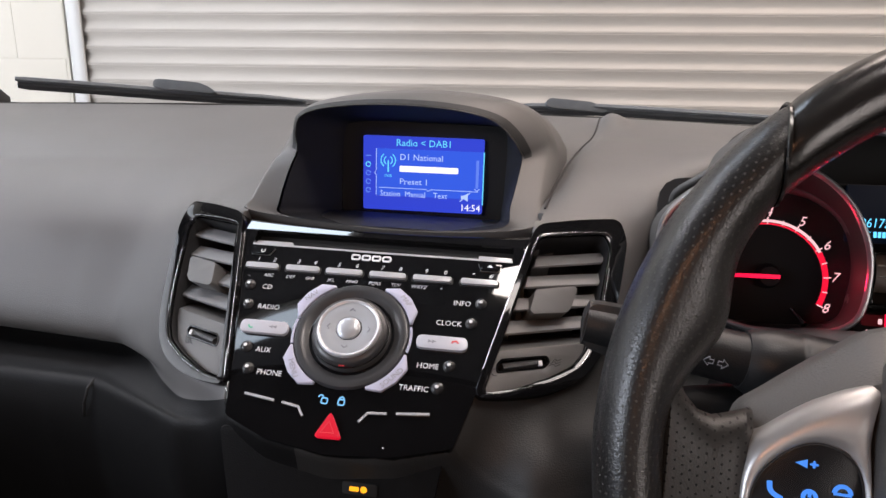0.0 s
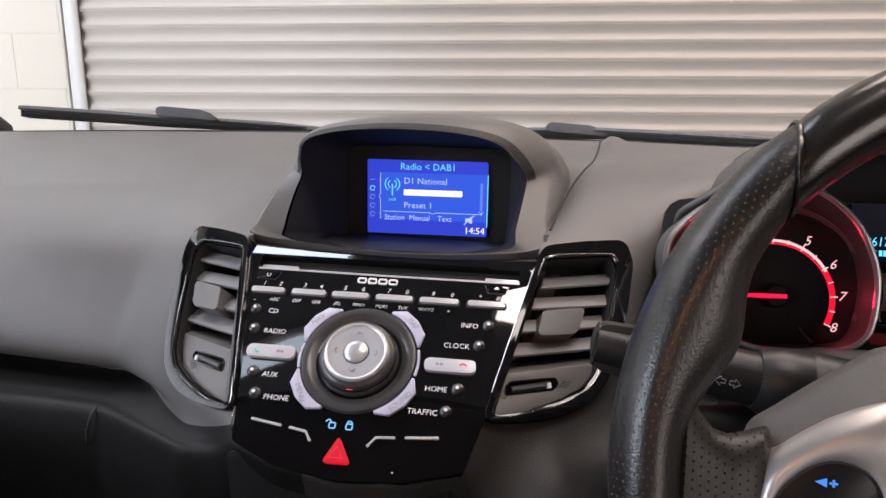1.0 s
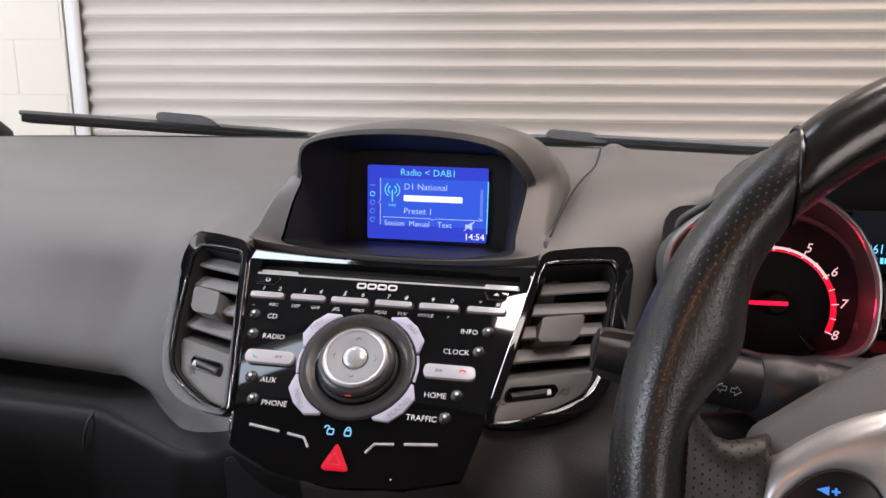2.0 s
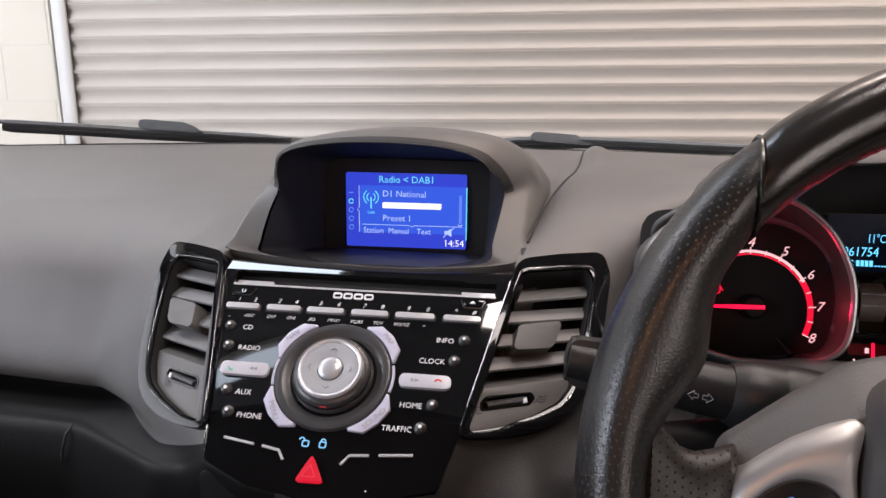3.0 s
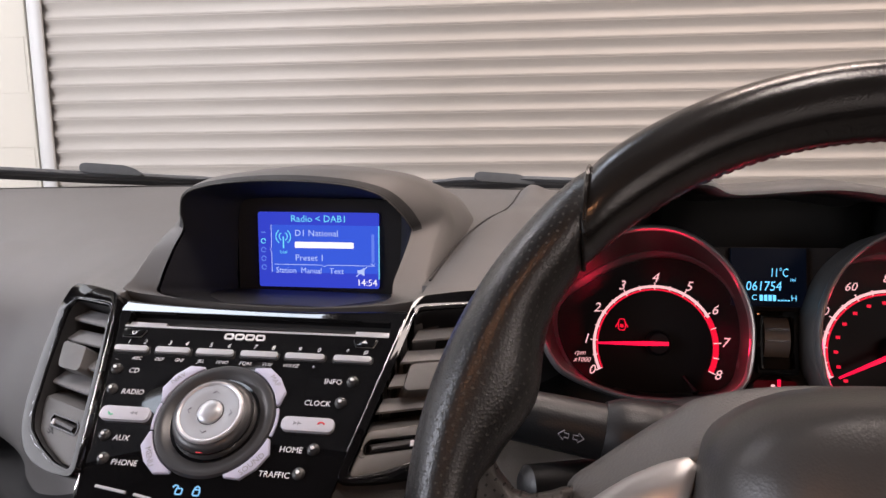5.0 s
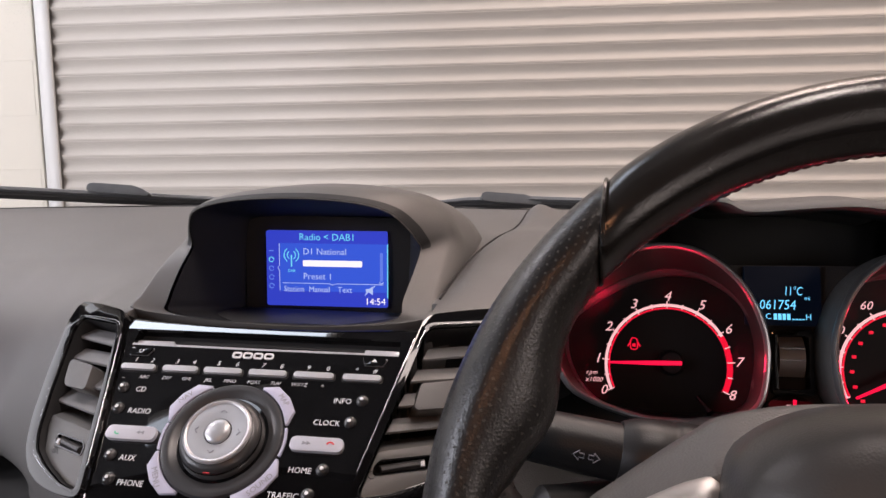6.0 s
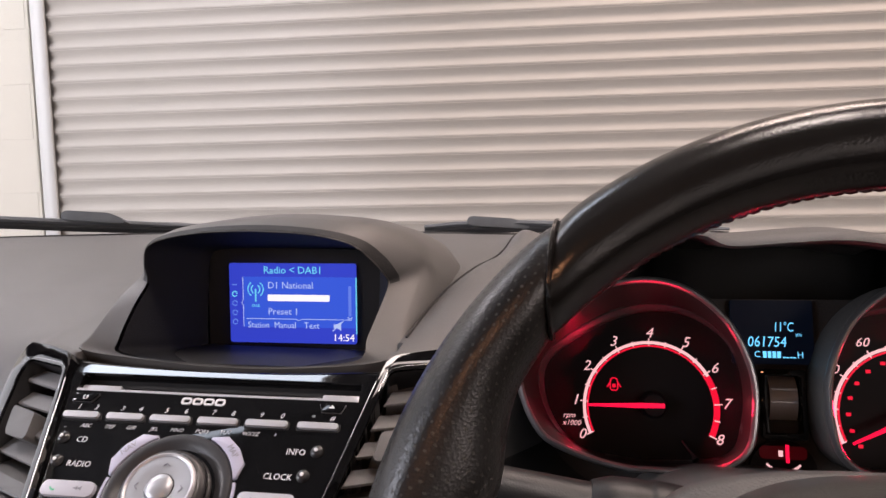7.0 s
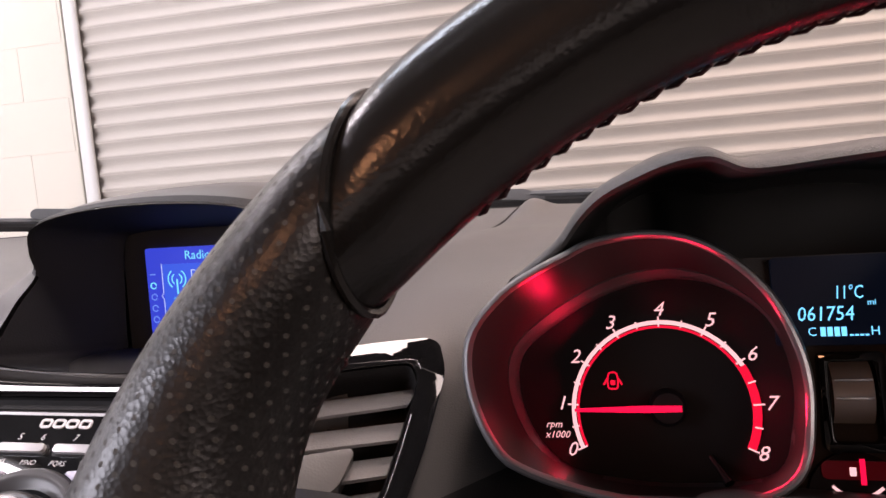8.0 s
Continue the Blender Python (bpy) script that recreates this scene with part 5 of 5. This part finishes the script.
def rim_piece(a0, a1, slant0, slant1, steps, mat, name, label, fold=0.0):
    """A stretch of the rim between two angles; its ends slant across the rim, and are drawn in at the seam."""
    bm = bmesh.new()
    uv = bm.loops.layers.uv.new("along")
    seg = 48
    rows = []
    for i in range(steps + 1):
        t = i / steps
        pinch = 1 - 0.07 * math.exp(-min(t, 1 - t) * steps / 1.2)
        row = []
        for k in range(seg):
            ph = 2 * math.pi * k / seg
            a = (a0 + slant0 * math.cos(ph)) * (1 - t) + (a1 + slant1 * math.cos(ph)) * t
            hr, ha = rim_half(a)
            ridge = fold * (math.exp(-((ph - 2.25) / 0.22) ** 2) - 0.5 * math.exp(-((ph - 2.8) / 0.35) ** 2))
            r = RC + (hr * pinch + ridge) * math.cos(ph) - thumb(a) * max(0.0, -math.cos(ph)) ** 1.3
            ha += ridge
            row.append((bm.verts.new(WH @ Vector((r * math.cos(radians(a)), r * math.sin(radians(a)), ha * pinch * math.sin(ph)))), radians(a) * RC, ph * 0.0165))
        rows.append(row)
    for p, q in zip(rows, rows[1:]):
        for k in range(seg):
            j = (k + 1) % seg
            f = bm.faces.new((p[k][0], p[j][0], q[j][0], q[k][0]))
            wrap = 2 * math.pi * 0.0165 if j == 0 else 0
            for lp, (_, u, v), add in zip(f.loops, (p[k], p[j], q[j], q[k]), (0, wrap, wrap, 0)):
                lp[uv].uv = (u, v + add)
    bm.faces.new([x[0] for x in rows[0]])
    bm.faces.new([x[0] for x in rows[-1]])
    return part(name, bm, mat, wheel, label)


rim_piece(135.3, 44.7, -5.1, 5.1, 60, LEATHER, "rim_top", "smooth black leather upper rim", 0.0008)
rim_piece(222, 135.9, 4, -5.1, 60, PERF, "grip", "perforated black leather grip")
rim_piece(44.1, -42, 5.1, -4, 60, PERF, "grip", "perforated black leather grip")
rim_piece(318, 222.6, -4, 4, 50, LEATHER, "rim_bottom", "smooth black leather lower rim")
for a, s in ((135.6, -5.1), (44.4, 5.1)):
    pts = []
    for k in range(29):
        ph = 2 * math.pi * k / 28
        aa = a + s * math.cos(ph)
        hr, ha = rim_half(aa)
        pts.append(WH @ Vector(((RC + hr * 0.975 * math.cos(ph)) * math.cos(radians(aa)), (RC + hr * 0.975 * math.cos(ph)) * math.sin(radians(aa)), ha * 0.975 * math.sin(ph))))
    part("seam_welt", tube(pts, 0.0010, 6), LEATHER, wheel, "raised leather seam")


def stitches(a0, a1, name):
    bm = bmesh.new()
    n = int(abs(radians(a1 - a0)) * 0.163 / 0.0048)
    for i in range(n):
        a = a0 + (a1 - a0) * (i + 0.5) / n
        hr, ha = rim_half(a)
        pts = []
        for s in (-1, 0, 1):
            ph = radians(203 + 9 * s)
            aa = radians(a + 0.55 * s)
            r = RC + (hr + (0.0005 if s == 0 else 0.0)) * math.cos(ph)
            pts.append(WH @ Vector((r * math.cos(aa), r * math.sin(aa), (ha + 0.0004) * math.sin(ph))))
        tube(pts, 0.00045, 5, bm)
    part(name, bm, THREAD, wheel, "dark red cross stitching", kind="stuff")


stitches(131, 49, "stitching")
stitches(212, 144, "stitching")

# spokes, hub, trim and airbag cover, millimetres in the wheel's plane
HUB_EDGE = [(-121, -66), (-125, -30), (-126, -4), (-124.5, 12), (-113, 22), (-99.5, 32.5), (-81, 46), (-69, 53), (-40, 59.5), (0, 62)]
HUB_FACE = [(-117, -62), (-121, -30), (-122, -8), (-120.5, 3), (-112, 11), (-100, 20), (-84, 28.5), (-74, 33), (-44, 44), (0, 48)]


def hub_ring(pts, h):
    both = pts + [(-x, y) for x, y in reversed(pts[:-1])] + [(90, -98), (40, -120), (-40, -120), (-90, -98)]
    return [on(WH, x, y, h) for x, y in spline(both, 4)]


def hub_between(t, h):
    return hub_ring([(a + (c - a) * t, b + (d - b) * t) for (a, b), (c, d) in zip(HUB_EDGE, HUB_FACE)], h)


bm = loft([hub_ring(HUB_EDGE, -40), hub_between(0.0, -28), hub_between(0.06, -25.5), hub_between(0.35, -19), hub_between(0.7, -9.5), hub_between(1.0, -1)], True)
bm.faces.new(list(bm.verts)[-len(hub_ring(HUB_FACE, 0)):])
part("hub_cover", bm, HUBGREY, wheel, "grey plastic hub cover", sharp=60)
for s in (-1, 1):
    f = lambda pts: [(x * s, y) for x, y in pts]
    sec = []
    web = bmesh.new()
    for x, y0, y1, h0, h1 in ((-166, -84, 42, -12, 6), (-158, -78, 30, -15, 12), (-151.5, -72, 18.5, -17, 11), (-145.5, -68, 12.0, -19, 9.5), (-139, -66, 10.2, -21, 8.5), (-132, -64, 12.0, -22, 7), (-126.5, -63, 14.0, -23, 4), (-122.5, -62, 14.4, -25, -4)):
        c, hh, cz, hz = (y0 + y1) / 2, (y1 - y0) / 2, (h0 + h1) / 2, (h1 - h0) / 2
        sec.append([on(WH, x * s, c + hh * math.copysign(abs(math.cos(q)) ** 0.45, math.cos(q)), cz + hz * math.copysign(abs(math.sin(q)) ** 0.75, math.sin(q))) for q in (2 * math.pi * k / 48 for k in range(48))])
    loft(sec, True, True, web)
    flat = WH.inverted()
    uv = web.loops.layers.uv.new("along")
    for face in web.faces:
        for lp in face.loops:
            q = flat @ lp.vert.co
            lp[uv].uv = (q.x, q.y)
    part("spoke_leather", web, WORN, wheel, "worn perforated leather spoke end")
    trim = [(-124, -62), (-129, -40), (-130.2, -25), (-129.4, -10), (-127.4, -2), (-123.8, 4.4), (-117.4, 9.4), (-109.5, 15.6), (-101.5, 21.3), (-90, 27.4), (-76, 32.6), (-78.8, 21), (-80.2, 9), (-79.5, -5), (-77, -30), (-75, -62)]
    podl = spline([(-122, -38), (-124.5, -22), (-122.2, -10.5), (-115.2, -1.6), (-108, 3.6), (-100.5, 5.8), (-92.5, 4.0), (-86.5, -1.0), (-83.4, -9.6), (-83, -22), (-85, -40), (-91, -56), (-103, -61), (-115, -56)], 5)
    mid = Vector((-103, -24))
    around = [Vector((math.cos(2 * math.pi * k / 96), math.sin(2 * math.pi * k / 96))) for k in range(96)]
    far, near = reach(mid, rounded(trim, 3), around), reach(mid, podl, around)
    rings = []
    for t, h in ((0.0, -10), (0.0, -2.5), (0.05, 0.6), (0.16, 3.4), (0.34, 5.8), (0.56, 6.8), (0.80, 6.4), (0.95, 5.4), (1.0, 4.4), (1.0, 1.0)):
        rings.append([on(WH, (mid.x + w.x * (a + (b - a) * t)) * s, mid.y + w.y * (a + (b - a) * t), h) for w, a, b in zip(around, far, near)])
    part("silver_trim", loft(rings, True), BRUSHED, wheel, "satin silver spoke trim", sharp=60)
    pd = part("switch_pod", plate(f(podl), [], 5.0, -6, WH, 1.5, segs=3), SWITCH, wheel, "black switch pod with blue signs")
    part("pod_edge", stroke(f(podl), 0.8, 5.6, 3.6, WH, closed=True), MATT, pd, "dark bright edge")
    if s < 0:
        part("volume_sign", plate([(-108.6, -2.6), (-104.2, -0.9), (-104.2, -4.3)], [], 5.6, 4.9, WH), KEYBLUE, pd, "glowing blue volume sign")
        for pts in ([(-103.2, -2.6), (-100.2, -2.6)], [(-101.7, -1.2), (-101.7, -4.0)]):
            part("volume_sign", stroke(pts, 0.8, 5.6, 4.9, WH), KEYBLUE, pd, "glowing blue plus sign")
        part("phone_sign", stroke(spline([(-117.6, -11.2), (-116.8, -15.2), (-112.6, -17.6)], 4, False), 2.0, 5.6, 4.9, WH), KEYBLUE, pd, "glowing blue telephone sign")
        part("voice_sign", stroke(arc(-102.6, -15.4, 2.4, -30, 200, 8), 1.6, 5.6, 4.9, WH), KEYBLUE, pd, "glowing blue voice sign")
        part("voice_sign", stroke([(-102.6, -15.4), (-102.6, -12.4)], 1.2, 5.6, 4.9, WH), KEYBLUE, pd, "glowing blue voice sign")
        part("mode_sign", stroke(arc(-90.8, -12.4, 3.0, 0, 180, 8), 1.6, 5.6, 4.9, WH), KEYBLUE, pd, "glowing blue mode sign")
        part("mode_sign", stroke([(-94, -12.6), (-87.6, -12.6)], 1.0, 5.6, 4.9, WH), KEYBLUE, pd, "glowing blue mode sign")
BAG = spline([(-80.5, -8), (-79.5, 16), (-76.5, 33), (-69, 44), (-54, 54), (-33, 60), (0, 62.5), (33, 60), (54, 54), (69, 44), (76.5, 33), (79.5, 16), (80.5, -8), (82, -45), (52, -82), (0, -92), (-52, -82), (-82, -45)], 7)
loops = []
for s, h in ((1.0, -14), (1.0, 2), (0.988, 9), (0.955, 17), (0.90, 27), (0.82, 32), (0.70, 36.5), (0.55, 40), (0.38, 42), (0.2, 43), (0.06, 43.3)):
    lp = []
    for x, y in BAG:
        px, py = x * s, y * s - (1 - s) * 8
        dent = 6.0 * math.exp(-((abs(px) - 74 + 0.28 * py) / 3.4) ** 2) / (1 + math.exp((abs(py - 14) - 22) / 4)) if h > 8 else 0
        lp.append(on(WH, px, py, h - dent))
    loops.append(lp)
bm = loft(loops, True)
bm.faces.new(list(bm.verts)[-len(BAG):])
part("airbag_cover", bm, PAD, wheel, "dark grained airbag cover", sharp=60)

# ---- steering column and stalks ----
column = thing("steering_column", (0.333, 0.55, 0.93), "grey plastic steering column shroud behind the wheel", "steering column")
rows = []
for y, w, up in ((0.425, 0.058, 0.030), (0.44, 0.066, 0.036), (0.50, 0.074, 0.040), (0.58, 0.078, 0.042), (0.66, 0.080, 0.040)):
    az = 0.999 - 0.3638 * (y - 0.381)
    rows.append([(0.335 + w * math.copysign(abs(math.cos(q)) ** 0.6, math.cos(q)), y, az + (up if math.sin(q) > 0 else 0.075) * math.copysign(abs(math.sin(q)) ** 0.7, math.sin(q)) + 0.006) for q in (2 * math.pi * k / 40 for k in range(40))])
part("shroud", loft(rows, True, True), HUBGREY, column, "grey plastic shroud")
part("shroud_lower", box(0.225, 0.50, 0.80, 0.445, 0.66, 0.93, 0.02), LOWER, column, "dark lower shroud")

stalk = thing("indicator_stalk", (0.243, 0.487, 0.985), "black indicator stalk with an arrow sign", "indicator stalk")
A, B = Vector((0.262, 0.487, 0.9815)), Vector((0.118, 0.4885, 1.0005))
d = (B - A).normalized()
part("boot", tube([A + d * k for k in (-0.02, 0.008, 0.0105, 0.0115, 0.0135, 0.0145, 0.028, 0.0335, 0.038)], [0.0218, 0.0218, 0.0214, 0.0207, 0.0207, 0.0210, 0.0198, 0.0180, 0.0160], 36), STALK, stalk, "dark grey stalk collar")
part("lever", tube([A + d * s for s in (0.03, 0.045, 0.06, 0.10, 0.125)], [0.0158, 0.0154, 0.0152, 0.0140, 0.0130], 24, flat=0.95), STALK, stalk, "black lever")
ST = axes(tuple(A + d * 0.108), tuple(-d), (0.05, 0.25, 0.97))
part("tip", plate(rounded([(-16, -13), (-19, 0), (-17, 12.5), (6, 14), (19, 11), (19, -13), (5, -15)], 6), [], 9, -10, ST, 4.5, segs=4), STALK, stalk, "rounded black end piece")
part("end_key", plate(box2(-2, -8, 22, 9, 3), [], 10.4, 6, ST, 1.2), MATT, stalk, "black end key")
for k in range(2):
    part("key_mark", plate(box2(2, 2.5 - k * 5, 12 - k * 4, 4.3 - k * 5), [], 10.8, 10.2, ST), DARKINK, stalk, "unreadable grey mark")
SN = Vector((0.01, -1.0, 0.08)).normalized()
AR = axes(tuple(Vector((0.2076, 0.4727, 0.9896)) + SN * 0.0003), tuple(-d), tuple(SN.cross(-d)))
for s in (-1, 1):
    pts = [(s * 1.2, 1.1), (s * 3.6, 1.1), (s * 3.6, 2.6), (s * 6.6, 0), (s * 3.6, -2.6), (s * 3.6, -1.1), (s * 1.2, -1.1)]
    part("arrow_sign", stroke(pts, 0.45, 0.5, -2.0, AR, closed=True), DARKINK, stalk, "grey outlined arrow")
lever2 = thing("voice_lever", (0.22, 0.49, 0.95), "small dark lever below the indicator stalk", "lever")
part("lever_body", tube([(0.26, 0.505, 0.955), (0.22, 0.485, 0.958), (0.187, 0.469, 0.962), (0.184, 0.4675, 0.9622)], [0.012, 0.0125, 0.0105, 0.006], 16), STALK, lever2, "dark lever body")

# ---- black console under the audio unit, with a warning lamp ----
CON = axes((-0.005, 0.471, 0.907), (0.99966, 0.0136, 0.0224), (0, 0.148, 0.989))
CONSOLE = rounded([(-74, 4), (-70, -30), (-64, -80), (-62, -260), (56, -260), (58, -80), (64, -30), (70, 4)], 6)
tagged(part("centre_console", plate(CONSOLE, [], 0, -40, CON, 3, segs=3), LOWER, None, "matt black plastic centre console below the audio unit"), category="console")
AL = CON @ Matrix.Translation((0.018, -0.0274, 0.0))
lamp = thing("warning_lamp", on(AL, 0, 0), "small amber warning lamp below the audio unit", "warning lamp")
part("lamp_face", plate(box2(-11, -4, 11, 4, 1.5), [], 0.8, -3, AL, 0.5), RUBBER, lamp, "black lamp face")
part("lamp_bar", plate(box2(-6.5, -1.5, -0.5, 1.3, 0.5), [], 1.2, 0.7, AL), AMBER, lamp, "glowing amber bar, unreadable")
part("lamp_sign", plate(arc(2.6, 0, 2.1, 0, 340, 14), [], 1.2, 0.7, AL), AMBER, lamp, "glowing round amber sign")

# ---- painted blocks of the north wall ----
bmb = box(0, 0, -0.014, 0.4485, 0.2330, -0.0102, 0.0010)
block_data = bpy.data.meshes.new("block")
bmb.to_mesh(block_data)
bmb.free()
block_data.materials.append(BLOCK)
for row in range(19):
    for col in range(6):
        x = -0.545 - col * 0.45 + (0.225 if row % 2 else 0.0)
        o = new("block", block_data)
        o.parent = wall_north
        o.matrix_parent_inverse = Matrix.Translation(-PLACE[wall_north.name])
        s = min(1.0, (-0.086 - x) / 0.4485)
        o.matrix_basis = ROOM @ Matrix.Translation((x, 0.187 + (row - 1) * 0.2345, 0)) @ Matrix.Diagonal((s, 1, 1, 1))
